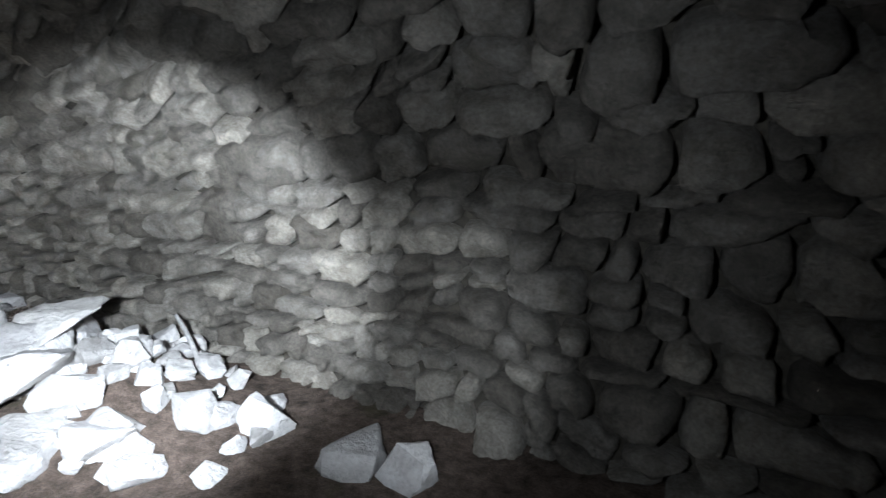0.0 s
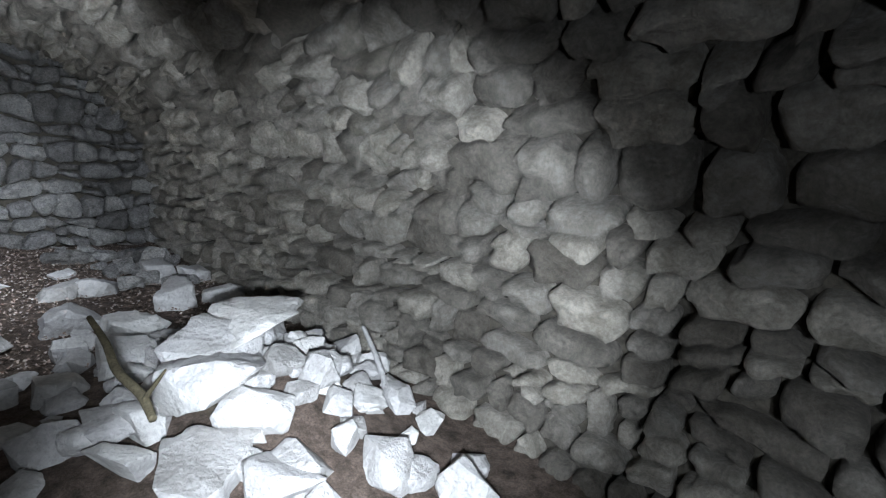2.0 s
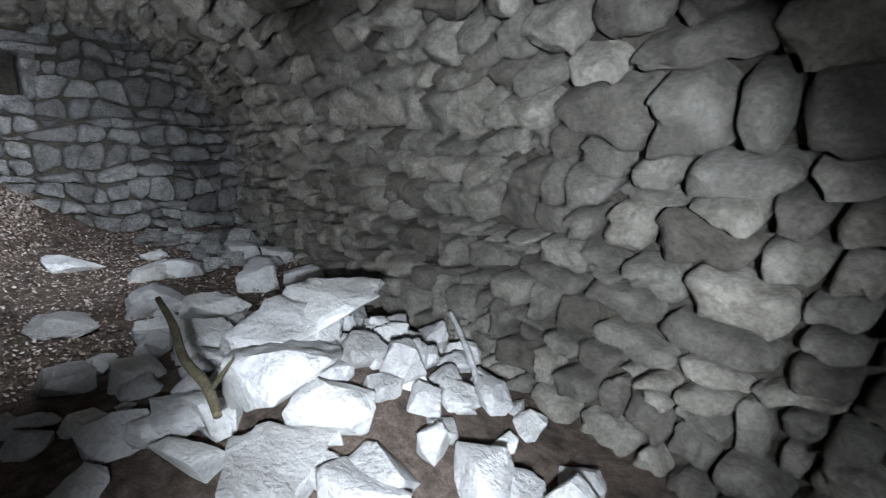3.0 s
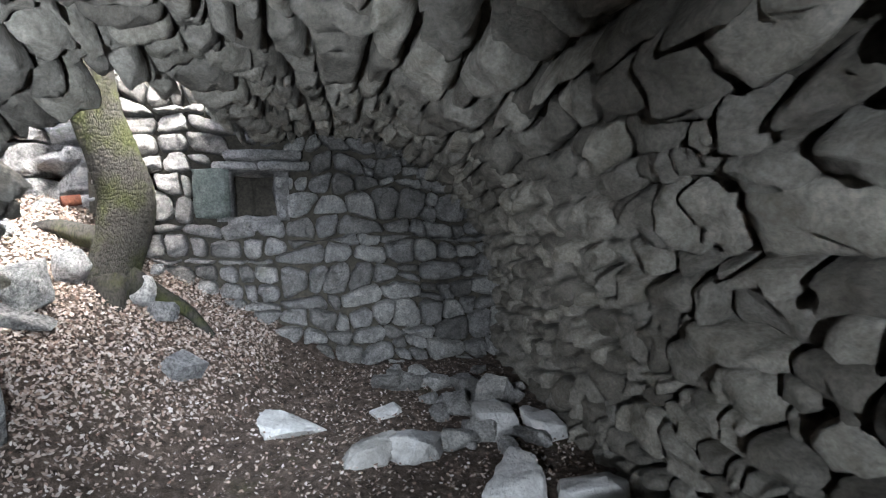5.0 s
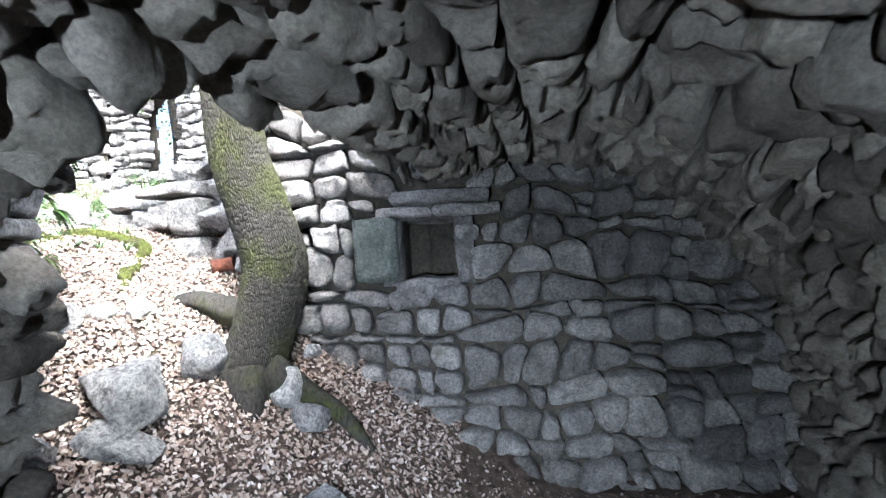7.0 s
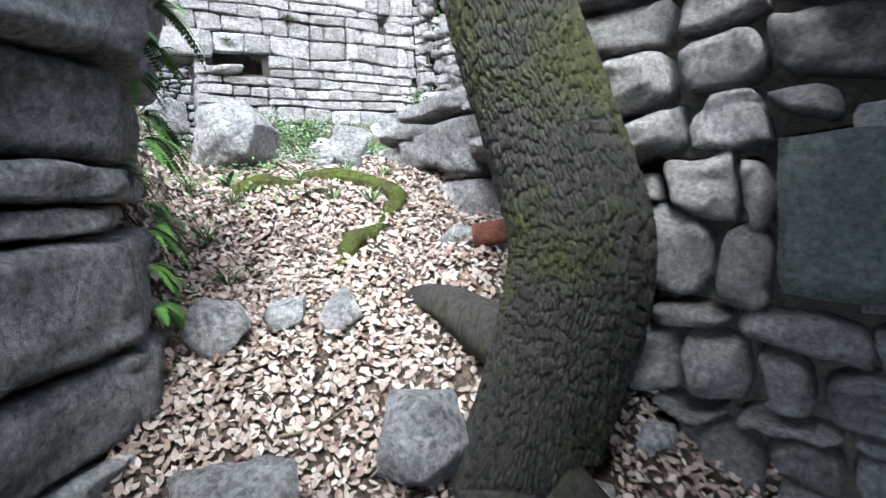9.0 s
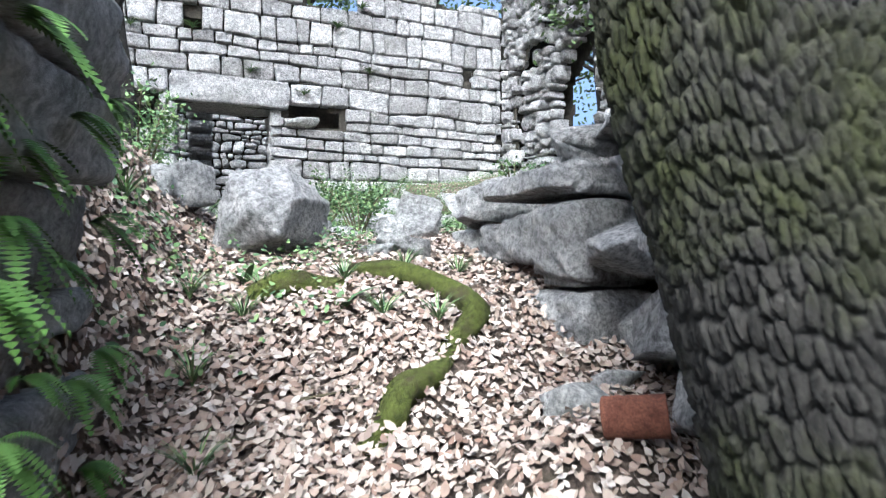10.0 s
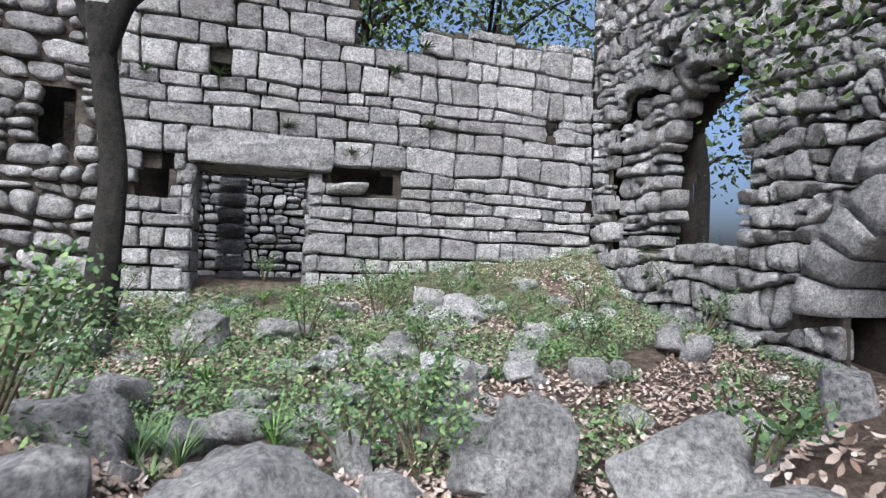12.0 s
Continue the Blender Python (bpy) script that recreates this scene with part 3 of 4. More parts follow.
grey_rock(-6.35, -0.2, 0.42, 0.2, what="flat grey slab half sunk in the leaves", sink=0.3, depth=0.6, turn=100)

BANK_ROCK = "rough mossy limestone rock in the tumbled wall beside the oak"
grey_rock(-8.4, -0.62, 0.34, 0.3, what=BANK_ROCK, z=1.88, sink=0.1)
grey_rock(-8.36, -0.44, 0.26, 0.28, what=BANK_ROCK, z=1.86, sink=0.1)
grey_rock(-8.28, -0.36, 0.52, 0.4, what=BANK_ROCK, z=1.5, sink=0.1)
grey_rock(-8.28, -0.2, 0.32, 0.26, what=BANK_ROCK, z=1.9, sink=0.1)
grey_rock(-8.48, -0.5, 0.6, 0.3, what=BANK_ROCK, z=2.12, sink=0.1, turn=80, tip=4)
grey_rock(-8.42, -0.2, 0.45, 0.3, what=BANK_ROCK, z=2.1, sink=0.1)
grey_rock(-8.42, -0.3, 0.42, 0.32, what=BANK_ROCK, z=2.36, sink=0.1)
grey_rock(-8.45, -0.72, 0.3, 0.16, what=BANK_ROCK, z=2.32, sink=0.1)
grey_rock(-8.5, -1.0, 0.28, 0.16, what=BANK_ROCK, z=2.3, sink=0.1)

grey_rock(-8.1, -0.54, 0.3, 0.22, what=BANK_ROCK, z=2.0, sink=0.5, depth=1.0)
grey_rock(-8.02, -0.34, 0.4, 0.27, what=BANK_ROCK, z=1.82, sink=0.5, depth=1.0)
grey_rock(-8.02, -0.38, 0.19, 0.17, what=BANK_ROCK, z=2.03, sink=0.5, depth=1.2)
rock("boulder", "dark mossy limestone boulder topping the tumbled wall", "fallen rocks", M_PIER, -8.16, -0.42, 0.46, 0.24, z=2.25, sink=0.5, turn=65)
grey_rock(-7.95, -0.2, 0.26, 0.2, what=BANK_ROCK, z=2.02, sink=0.5, depth=1.0)
grey_rock(-7.99, -0.3, 0.25, 0.19, what=BANK_ROCK, z=2.42, sink=0.5)
grey_rock(-8.24, -0.82, 0.34, 0.17, what=BANK_ROCK, z=2.37, sink=0.5)
grey_rock(-8.16, -0.55, 0.36, 0.08, what=BANK_ROCK, z=2.39, sink=0.5, turn=60)
grey_rock(-8.3, -0.6, 0.3, 0.07, what=BANK_ROCK, z=2.43, sink=0.5)
grey_rock(-7.92, -0.16, 0.36, 0.25, what=BANK_ROCK, z=1.6, sink=0.5, depth=1.0)
grey_rock(-7.96, -0.12, 0.34, 0.26, what=BANK_ROCK, z=2.22, sink=0.5)

# pale rubble strewn over the yard
YARD = random.Random(91)
for k in range(34):
    x, y, w = YARD.uniform(-11.6, -7.6), YARD.uniform(-5.1, -2.7), YARD.choice((0.12, 0.15, 0.18, 0.24, 0.32))
    rock("rock", "pale limestone rubble stone lying in the yard", "yard rubble", M_CASTLE, x, y, w, w * YARD.uniform(0.5, 0.8), sink=0.15, tip=20)

# retaining wall of large blocks beside the way up
retaining = tagged(new("wall_retaining"), "low wall of large squared limestone blocks", "wall", kind="structure")


RET_C, RET_D, RET_N = Vector((-8.06, -0.70, 0)), Vector((-0.30, -0.954, 0)), Vector((0.954, -0.30, 0))


def retaining_surface(a, b, d):
    return RET_C + RET_D * a + RET_N * d + Vector((0, 0, b))


def retaining_side(a, b, d):
    return RET_C - RET_N * a - RET_D * d + Vector((0, 0, b))


for q, o in (([(0.01, 2.175), (0.61, 2.165), (0.6, 2.25), (0.02, 2.285)], 0.05), (rect(0.66, 0.83, 2.1, 2.25), 0.04), ([(0.0, 1.86), (0.25, 1.88), (0.225, 2.13), (0.01, 2.14)], 0.05),
             ([(0.29, 1.92), (0.48, 1.92), (0.46, 2.1), (0.265, 2.12)], 0.02), (rect(0.51, 0.7, 1.92, 2.08), -0.01), (rect(-0.02, 0.34, 1.66, 1.83), 0.02), (rect(0.74, 0.98, 1.88, 2.06), -0.02), (rect(0.38, 0.8, 1.72, 1.88), -0.02)):
    one_stone("block", retaining_surface, q, o, M_ROCK, retaining, bulge=1.1, rnd=0.14, g=24, back=0.34, rough=0.013, sharp=9, edge=0.6)
for q in (rect(0.0, 0.34, 2.165, 2.275), rect(0.0, 0.33, 1.85, 2.15), rect(0.0, 0.3, 1.66, 1.84)):
    one_stone("block", retaining_side, q, -0.01, M_ROCK, retaining, bulge=0.4, rnd=0.08, g=14, back=0.2, sharp=12, edge=0.5, rough=0.01)

# the broken end of the left-hand wall
pier = tagged(new("wall_pier"), "broken pier of big squared stones with moss and ferns", "wall", kind="structure")
PIER_COURSES = (0.55, 0.8, 1.05, 1.18, 1.42, 1.72, 1.8, 1.9, 2.12, 2.3, 2.5)


def pier_face(a, b, d):
    over = max(b - 1.9, 0) * 0.4
    return R(a, -0.2 - 0.5 * max(a - 5.5, 0) + d + over, b)


def pier_end(a, b, d):
    over = max(b - 1.9, 0) * 0.4
    return R(6.5 + d + 0.5 * a, -0.7 + over - a, b)


for k in range(len(PIER_COURSES) - 1):
    b0, b1 = PIER_COURSES[k], PIER_COURSES[k + 1] - 0.01
    mid, slip = 5.9 + 0.15 * math.sin(k * 5), 0.04 * math.sin(k * 2.4) - (0.06 if k in (5, 6) else 0)
    for a0, a1 in ((4.9, mid - 0.45), (mid - 0.44, mid), (mid + 0.01, 6.54 + slip)):
        one_stone("block", pier_face, rect(a0, a1, b0, b1), 0.05 + 0.03 * math.sin(k * 3.3 + a0), M_PIER, pier, bulge=0.7, rnd=0.14, g=14, sharp=12, edge=0.7, rough=0.013, back=0.45)
    one_stone("block", lambda a, b, d: pier_end(a, b, d + slip), rect(-0.02, 0.6, b0, b1), 0.04, M_PIER, pier, bulge=0.7, rnd=0.14, g=14, sharp=12, edge=0.7, rough=0.013, back=0.3)


# ---- the oak ----
def tube(pts, radii, sides, wobble=0.0, ridge=0.0, seed=0):
    """A closed tapering tube along points, with a rippled surface."""
    pts = [Vector(p) for p in pts]
    verts, faces = [], []
    side = Vector((1, 0, 0))
    for k, p in enumerate(pts):
        t = (pts[min(k + 1, len(pts) - 1)] - pts[max(k - 1, 0)]).normalized()
        side = (side - t * side.dot(t)).normalized()
        up = t.cross(side)
        for j in range(sides):
            a = 2 * math.pi * j / sides
            o = side * math.cos(a) + up * math.sin(a)
            r = radii[k] * (1 + wobble * noise.noise((o.x * 1.5 + seed, o.y * 1.5, p.z * 1.6)))
            if ridge:
                r += ridge * noise.noise((math.cos(a) * 9 + seed, math.sin(a) * 9, p.z * 7 + 0.5 * math.sin(a * 3)))
            verts.append(p + o * r)
    n = len(pts)
    for k in range(n - 1):
        for j in range(sides):
            j2 = (j + 1) % sides
            faces.append((k * sides + j, k * sides + j2, (k + 1) * sides + j2, (k + 1) * sides + j))
    verts += [pts[0], pts[-1]]
    faces += [(j, n * sides, (j + 1) % sides) for j in range(sides)]
    faces += [((n - 1) * sides + (j + 1) % sides, n * sides + 1, (n - 1) * sides + j) for j in range(sides)]
    return verts, faces


def curve(keys, n):
    """Smoothly interpolated points and radii through (x, y, z, r) keys."""
    out = []
    m = len(keys)
    for i in range(n):
        u = i / (n - 1) * (m - 1)
        k = min(int(u), m - 2)
        f = u - k
        p0, p1, p2, p3 = (Vector(keys[max(min(j, m - 1), 0)]) for j in (k - 1, k, k + 1, k + 2))
        out.append(0.5 * (2 * p1 + (p2 - p0) * f + (2 * p0 - 5 * p1 + 4 * p2 - p3) * f * f + (3 * p1 - p0 - 3 * p2 + p3) * f ** 3))
    return out


def limb(name, keys, n, sides, mat, parent=None, wobble=0.1, ridge=0.0, seed=0):
    c = curve([Vector(k) for k in keys], n)
    v, f = tube([p.to_3d() for p in c], [max(p[3], 0.002) for p in c], sides, wobble, ridge, seed)
    return mesh_object(name, v, f, mat, parent)


def leaf_cloud(name, centres, count, size, mat, parent, r, spread=0.3, flat=0.6):
    """Many small folded leaves scattered round twig ends."""
    verts, faces = [], []
    for _ in range(count):
        c = Vector(r.choice(centres)) + Vector((r.gauss(0, spread), r.gauss(0, spread), r.gauss(0, spread * flat)))
        add_leaf(verts, faces, c, r, size * r.uniform(0.6, 1.3), tilt=1.2)
    return mesh_object(name, verts, faces, mat, parent)


def add_leaf(verts, faces, c, r, size, tilt=0.5, curl=0.2, normal=None):
    up = Vector((r.gauss(0, tilt), r.gauss(0, tilt), 1)).normalized() if normal is None else normal
    t = Vector((r.uniform(-1, 1), r.uniform(-1, 1), r.uniform(-1, 1)))
    t = (t - up * t.dot(up)).normalized()
    b = up.cross(t)
    w = size * r.uniform(0.2, 0.28)
    k = len(verts)
    cu = curl * size * r.uniform(-0.3, 1)
    verts += [c - t * size / 2 + up * cu, c - t * size * 0.15 - b * w + up * cu * 0.4, c + t * size * 0.2 - b * w * 0.85 + up * cu * 0.5, c + t * size / 2 + up * cu * 1.2, c + t * size * 0.2 + b * w * 0.85 + up * cu * 0.6, c - t * size * 0.15 + b * w + up * cu * 0.3]
    faces += [(k, k + 1, k + 5), (k + 1, k + 2, k + 4, k + 5), (k + 2, k + 3, k + 4)]


def bark_trunk(name, keys, n, sides, mat, parent, seed):
    """A trunk with cracked bark plates: cells round and up the trunk, parted by deep fissures."""
    c = np.array([tuple(p) for p in curve([Vector(k) for k in keys], n)])
    p, rad = c[:, :3], c[:, 3]
    tan = np.gradient(p, axis=0)
    tan /= np.linalg.norm(tan, axis=1)[:, None]
    side = np.array([1.0, 0, 0]) - tan * tan[:, :1]
    side /= np.linalg.norm(side, axis=1)[:, None]
    up = np.cross(tan, side)
    ang = np.arange(sides) / sides * 2 * math.pi
    run = np.concatenate([[0], np.cumsum(np.linalg.norm(np.diff(p, axis=0), axis=1))])
    across, cells = 92, 92
    A, V = np.meshgrid(ang, run)
    cu = A / (2 * math.pi) * across + 0.25 * np.sin(V * 9 + 2 * np.sin(A * 2)) + 0.1 * np.sin(V * 61 + A * 5)
    cv = V / 0.042 + 0.25 * np.sin(A * 7 + V * 4) + 0.06 * np.sin(A * 23)
    g = np.random.default_rng(seed)
    high = int(run[-1] / 0.042) + 8
    jx, jy, jh = g.random((high, cells)), g.random((high, cells)), g.random((high, cells))
    iu, iv = np.floor(cu).astype(int), np.floor(cv).astype(int)
    f1, f2, tall = np.full(A.shape, 9.0), np.full(A.shape, 9.0), np.zeros(A.shape)
    for dv in (-1, 0, 1):
        for du in (-1, 0, 1):
            ku, kv = iu + du, np.clip(iv + dv + 3, 0, high - 1)
            d = np.hypot(ku + 0.1 + 0.8 * jx[kv, ku % cells] - cu, iv + dv + 0.1 + 0.8 * jy[kv, ku % cells] - cv)
            near = d < f1
            f2 = np.where(near, f1, np.minimum(f2, d))
            tall = np.where(near, jh[kv, ku % cells], tall)
            f1 = np.where(near, d, f1)
    plate = np.clip((f2 - f1 - 0.06) / 0.22, 0, 1)
    plate = plate * plate * (3 - 2 * plate)
    r = rad[:, None] * (1 + 0.03 * np.sin(A * 3 + V * 2.1) + 0.02 * np.sin(A * 5 - V * 3.7))
    r = r - 0.009 + plate * (0.006 + 0.007 * tall) - 0.002 * f1 + g.normal(0, 0.0011, A.shape)
    v = p[:, None, :] + r[:, :, None] * (np.cos(A)[:, :, None] * side[:, None, :] + np.sin(A)[:, :, None] * up[:, None, :])
    k = np.arange(n - 1)[:, None] * sides
    j, j2 = np.arange(sides)[None, :], (np.arange(sides)[None, :] + 1) % sides
    faces = np.stack([k + j, k + j2, k + sides + j2, k + sides + j], -1).reshape(-1, 4)
    return mesh_object(name, v.reshape(-1, 3).tolist(), faces.tolist(), mat, parent)


oak = tagged(new("oak_tree"), "old oak with a bent mossy trunk growing in the breach", "tree")
bark_trunk("trunk", [(-7.1, 0.04, 0.7, 0.25), (-7.13, 0.08, 0.98, 0.19), (-7.2, 0.13, 1.2, 0.185), (-7.28, 0.17, 1.42, 0.2), (-7.33, 0.18, 1.65, 0.2), (-7.33, 0.09, 1.98, 0.187), (-7.31, 0.0, 2.3, 0.175), (-7.33, -0.06, 2.8, 0.165), (-7.42, -0.13, 3.4, 0.155)], 640, 480, M_BARK, oak, 4)
limb("upper_trunk", [(-7.42, -0.13, 3.38, 0.153), (-7.47, -0.16, 3.8, 0.14), (-7.6, -0.25, 4.8, 0.11)], 40, 60, M_BARK, oak, 0.06, 0.012)
limb("root", [(-7.25, 0.05, 1.3, 0.1), (-7.3, -0.12, 1.34, 0.085), (-7.33, -0.3, 1.4, 0.065), (-7.37, -0.46, 1.4, 0.045), (-7.4, -0.6, 1.33, 0.03)], 40, 20, M_BARK, oak, 0.25, 0.006, 3)
limb("root", [(-7.08, 0.2, 1.0, 0.11), (-7.1, 0.42, 0.86, 0.07), (-7.12, 0.62, 0.72, 0.05), (-7.1, 0.8, 0.5, 0.03)], 30, 16, M_BARK, oak, 0.2, 0.005, 5)
limb("root", [(-7.02, 0.1, 1.0, 0.12), (-6.93, 0.14, 0.86, 0.09), (-6.85, 0.16, 0.7, 0.05)], 24, 16, M_BARK, oak, 0.2, 0.005, 8)
lr = random.Random(21)
for k, keys in enumerate((((-7.4, -0.1, 3.6, 0.09), (-8.2, -0.6, 4.2, 0.06), (-9.2, -0.9, 4.5, 0.03), (-9.9, -1.2, 4.4, 0.01)), ((-7.45, -0.1, 3.9, 0.08), (-7.0, -1.0, 4.9, 0.05), (-6.6, -2.0, 5.3, 0.02)),
                         ((-7.5, -0.15, 4.4, 0.08), (-7.2, 0.9, 5.2, 0.05), (-6.7, 2.0, 5.6, 0.02)), ((-7.6, -0.2, 4.7, 0.08), (-8.5, 0.5, 5.6, 0.05), (-9.4, 1.0, 5.9, 0.02)))):
    limb("limb", keys, 20, 10, M_BARK, oak, 0.15, 0.0, k)
limb("limb", ((-9.2, -0.9, 4.5, 0.025), (-9.5, -1.3, 4.2, 0.018), (-9.65, -1.7, 3.75, 0.008)), 16, 8, M_BARK, oak, 0.15, 0.0, 9)
leaf_cloud("crown", [(-9.5, -1.5, 3.75), (-9.65, -1.75, 3.6), (-9.4, -1.4, 3.9), (-9.7, -1.9, 3.75), (-9.3, -1.2, 3.8)], 900, 0.045, M_LEAF, oak, lr, 0.15, 0.9)
leaf_cloud("crown", [(-9.6, -1.05, 4.25), (-9.3, -0.95, 4.3), (-9.8, -1.2, 4.1), (-9.0, -0.9, 4.45)], 1300, 0.055, M_LEAF, oak, lr, 0.24, 1.0)
leaf_cloud("crown", [(-6.6, -2.0, 5.5), (-6.7, 2.0, 5.8), (-9.4, 1.0, 6.1), (-7.6, -0.2, 5.6), (-7.0, 1.2, 5.5), (-8.4, 0.2, 5.9)], 4500, 0.07, M_LEAF, oak, lr, 0.55, 0.6)

# sapling in front of the castle wall
slim = tagged(new("young_oak_tree"), "slim dark forked tree against the castle wall", "tree")
SB = Vector((-7.8, -5.05, 2.35))
limb("trunk", [(*(SB + Vector(o)), w) for o, w in (((0.03, 0, -0.3), 0.11), ((0, 0, 0.3), 0.095), ((-0.02, 0.0, 0.9), 0.085), ((0.06, 0, 1.5), 0.08), ((0.1, 0, 1.95), 0.09))], 40, 18, M_DARKBARK, slim, 0.15, 0.006)
for k, fork in enumerate(((((0.09, 0, 1.6), 0.075), ((0.0, 0.06, 1.95), 0.075), ((-0.12, 0.14, 2.3), 0.07), ((-0.15, 0.2, 3.2), 0.06), ((-0.1, 0.2, 4.2), 0.05)),
                          (((-0.03, 0.07, 1.98), 0.045), ((-0.16, 0.18, 2.1), 0.032), ((-0.34, 0.3, 2.14), 0.016)),
                          (((0.1, 0, 1.75), 0.045), ((0.2, -0.08, 1.95), 0.03), ((0.3, -0.15, 2.4), 0.014)))):
    limb("limb", [(*(SB + Vector(o)), w) for o, w in fork], 30, 14, M_DARKBARK, slim, 0.14, 0.004, 2 + k)
leaf_cloud("crown", [tuple(SB + Vector((-0.1, 0, 4.6))), tuple(SB + Vector((-0.8, 0.3, 5.0))), tuple(SB + Vector((0.6, -0.2, 5.0)))], 1500, 0.07, M_LEAF, slim, lr, 0.5)


def far_tree(x, y, z, h, seed, label="broadleaf tree standing behind the castle walls"):
    r = random.Random(seed)
    t = tagged(new("tree"), label, "tree", "trees behind the castle")
    limb("trunk", [(x, y, z - 0.5, 0.16), (x + r.uniform(-0.2, 0.2), y, z + h * 0.3, 0.13), (x + r.uniform(-0.4, 0.4), y, z + h * 0.6, 0.08), (x + r.uniform(-0.5, 0.5), y, z + h * 0.9, 0.03)], 20, 10, M_DARKBARK, t, 0.1, 0, seed)
    ends = []
    for k in range(9):
        a, e = r.uniform(0, 6.28), h * r.uniform(0.4, 0.95)
        p = (x, y, z + e * 0.8)
        q = (x + math.cos(a) * h * 0.28, y + math.sin(a) * h * 0.28, z + e * 1.02)
        limb("limb", [(*p, 0.05), (*(Vector(p).lerp(Vector(q), 0.5) + Vector((0, 0, 0.15))), 0.03), (*q, 0.01)], 8, 6, M_DARKBARK, t, 0.1, 0, k)
        ends += [q, tuple(Vector(p).lerp(Vector(q), 0.6))]
    leaf_cloud("crown", ends, 2600, 0.12, M_LEAF, t, r, h * 0.07, 0.8)
    return t


for k, (tx, ty, th) in enumerate(((-12.2, -9.5, 6.0), (-14.0, -8.2, 6.5), (-10.2, -10.5, 6.0), (-16.5, -5.5, 6.0), (-16.0, -2.5, 5.0), (-7.5, -10.0, 6.5), (-14.6, 0.2, 5.5), (-14.2, -3.4, 4.0), (-14.8, -1.6, 4.5), (-3.5, -8.0, 7.0), (-17.5, -8.0, 7.0), (-13.5, -12.5, 8.0))):
    far_tree(tx, ty, height(tx, ty), th, 40 + k)


# ---- small plants ----
def bush(x, y, h, seed, stems=8, leaves=260, size=0.03, label="leafy green bush among the stones", mat=None, spread=0.75):
    h, size, stems = h * 0.8, size * 0.8, 6
    r = random.Random(seed)
    b = tagged(new("bush"), label, "bush", "bushes in the yard")
    z = height(x, y)
    pts = []
    for k in range(stems):
        a = r.uniform(0, 6.28)
        reach = h * spread * r.uniform(0.3, 1)
        tip = Vector((x + math.cos(a) * reach, y + math.sin(a) * reach, z + h * r.uniform(0.7, 1.05)))
        mid = Vector((x, y, z)).lerp(tip, 0.5) + Vector((0, 0, 0.08 * h))
        limb("stem", [(x, y, z - 0.03, 0.007), (*mid, 0.005), (*tip, 0.002)], 8, 5, M_STEM, b, 0, 0, k)
        for i in range(5):
            pts.append(tuple(mid.lerp(tip, i / 4)))
    leaf_cloud("foliage", pts, int(leaves * 2.2), size, mat or M_HERB, b, r, h * 0.09, 1.0)
    return b


def blades(name, label, category, x, y, n, length, width, mat, seed, droop=0.5, z=None, group=""):
    """A tuft of arching strap leaves."""
    r = random.Random(seed)
    verts, faces = [], []
    base = Vector((x, y, (height(x, y) if z is None else z) - 0.01))
    for _ in range(n):
        a = r.uniform(0, 6.28)
        o = Vector((math.cos(a), math.sin(a), 0))
        sd = Vector((-o.y, o.x, 0))
        l = length * r.uniform(0.5, 1.1)
        k = len(verts)
        for i in range(5):
            f = i / 4
            p = base + o * (l * (0.15 * f + droop * f * f)) + Vector((0, 0, l * (f - 0.55 * droop * f * f)))
            w = width * (0.35 + 2.6 * f * (1 - f)) * 0.5 if i < 4 else 0.0005
            verts += [p - sd * w, p + sd * w]
        faces += [(k + 2 * i, k + 2 * i + 1, k + 2 * i + 3, k + 2 * i + 2) for i in range(4)]
    return tagged(mesh_object(name, verts, faces, mat), label, category, group)


def fern(x, y, z, size, n, seed, away):
    """A wall fern: arching fronds with paired leaflets."""
    size *= 0.55
    r = random.Random(seed)
    f = tagged(new("fern"), "green wall fern with drooping fronds on the pier", "fern", "ferns on the pier")
    for _ in range(n):
        verts, faces = [], []
        o = (Vector(away) + Vector((r.gauss(0, 0.5), r.gauss(0, 0.5), 0))).normalized()
        sd = Vector((-o.y, o.x, 0))
        l = size * r.uniform(0.6, 1.1)
        lift = r.uniform(-0.2, 0.7)
        for i in range(19):
            t = i / 18
            p = Vector((x, y, z)) + o * l * t * 0.8 + Vector((0, 0, l * (lift * t - 0.9 * t * t)))
            w = l * 0.19 * math.sin(math.pi * min(t * 0.85 + 0.15, 1)) + 0.003
            k = len(verts)
            verts += [p, p + sd * w + o * l * 0.03 - Vector((0, 0, w * 0.15)), p - sd * w + o * l * 0.03 - Vector((0, 0, w * 0.15))]
            if i < 18:
                faces += [(k, k + 1, k + 3), (k, k + 3, k + 2)]
        mesh_object("frond", verts, faces, M_FERN, f)
    return f


bush(-8.36, -2.36, 0.42, 60, leaves=260)
bush(-8.5, -2.6, 0.42, 61, leaves=300)
bush(-8.2, -2.5, 0.35, 62, leaves=160)
bush(-7.25, -2.6, 0.6, 63, leaves=420)
bush(-7.05, -2.9, 0.6, 64, leaves=420)
bush(-7.4, -3.4, 0.6, 65, leaves=380)
bush(-8.9, -4.4, 0.5, 66, leaves=260)
bush(-9.6, -4.6, 0.6, 67, leaves=320)
bush(-10.4, -4.6, 0.5, 68, leaves=260)
bush(-9.9, -4.9, 0.45, 69, leaves=240)
bush(-9.3, -3.6, 0.4, 70, leaves=200)
bush(-10.4, -3.2, 0.35, 71, leaves=200)
bush(-11.3, -3.9, 0.4, 72, leaves=200)
bush(-11.6, -3.0, 0.5, 73, leaves=260)
bush(-8.0, -4.0, 0.35, 74, leaves=160)
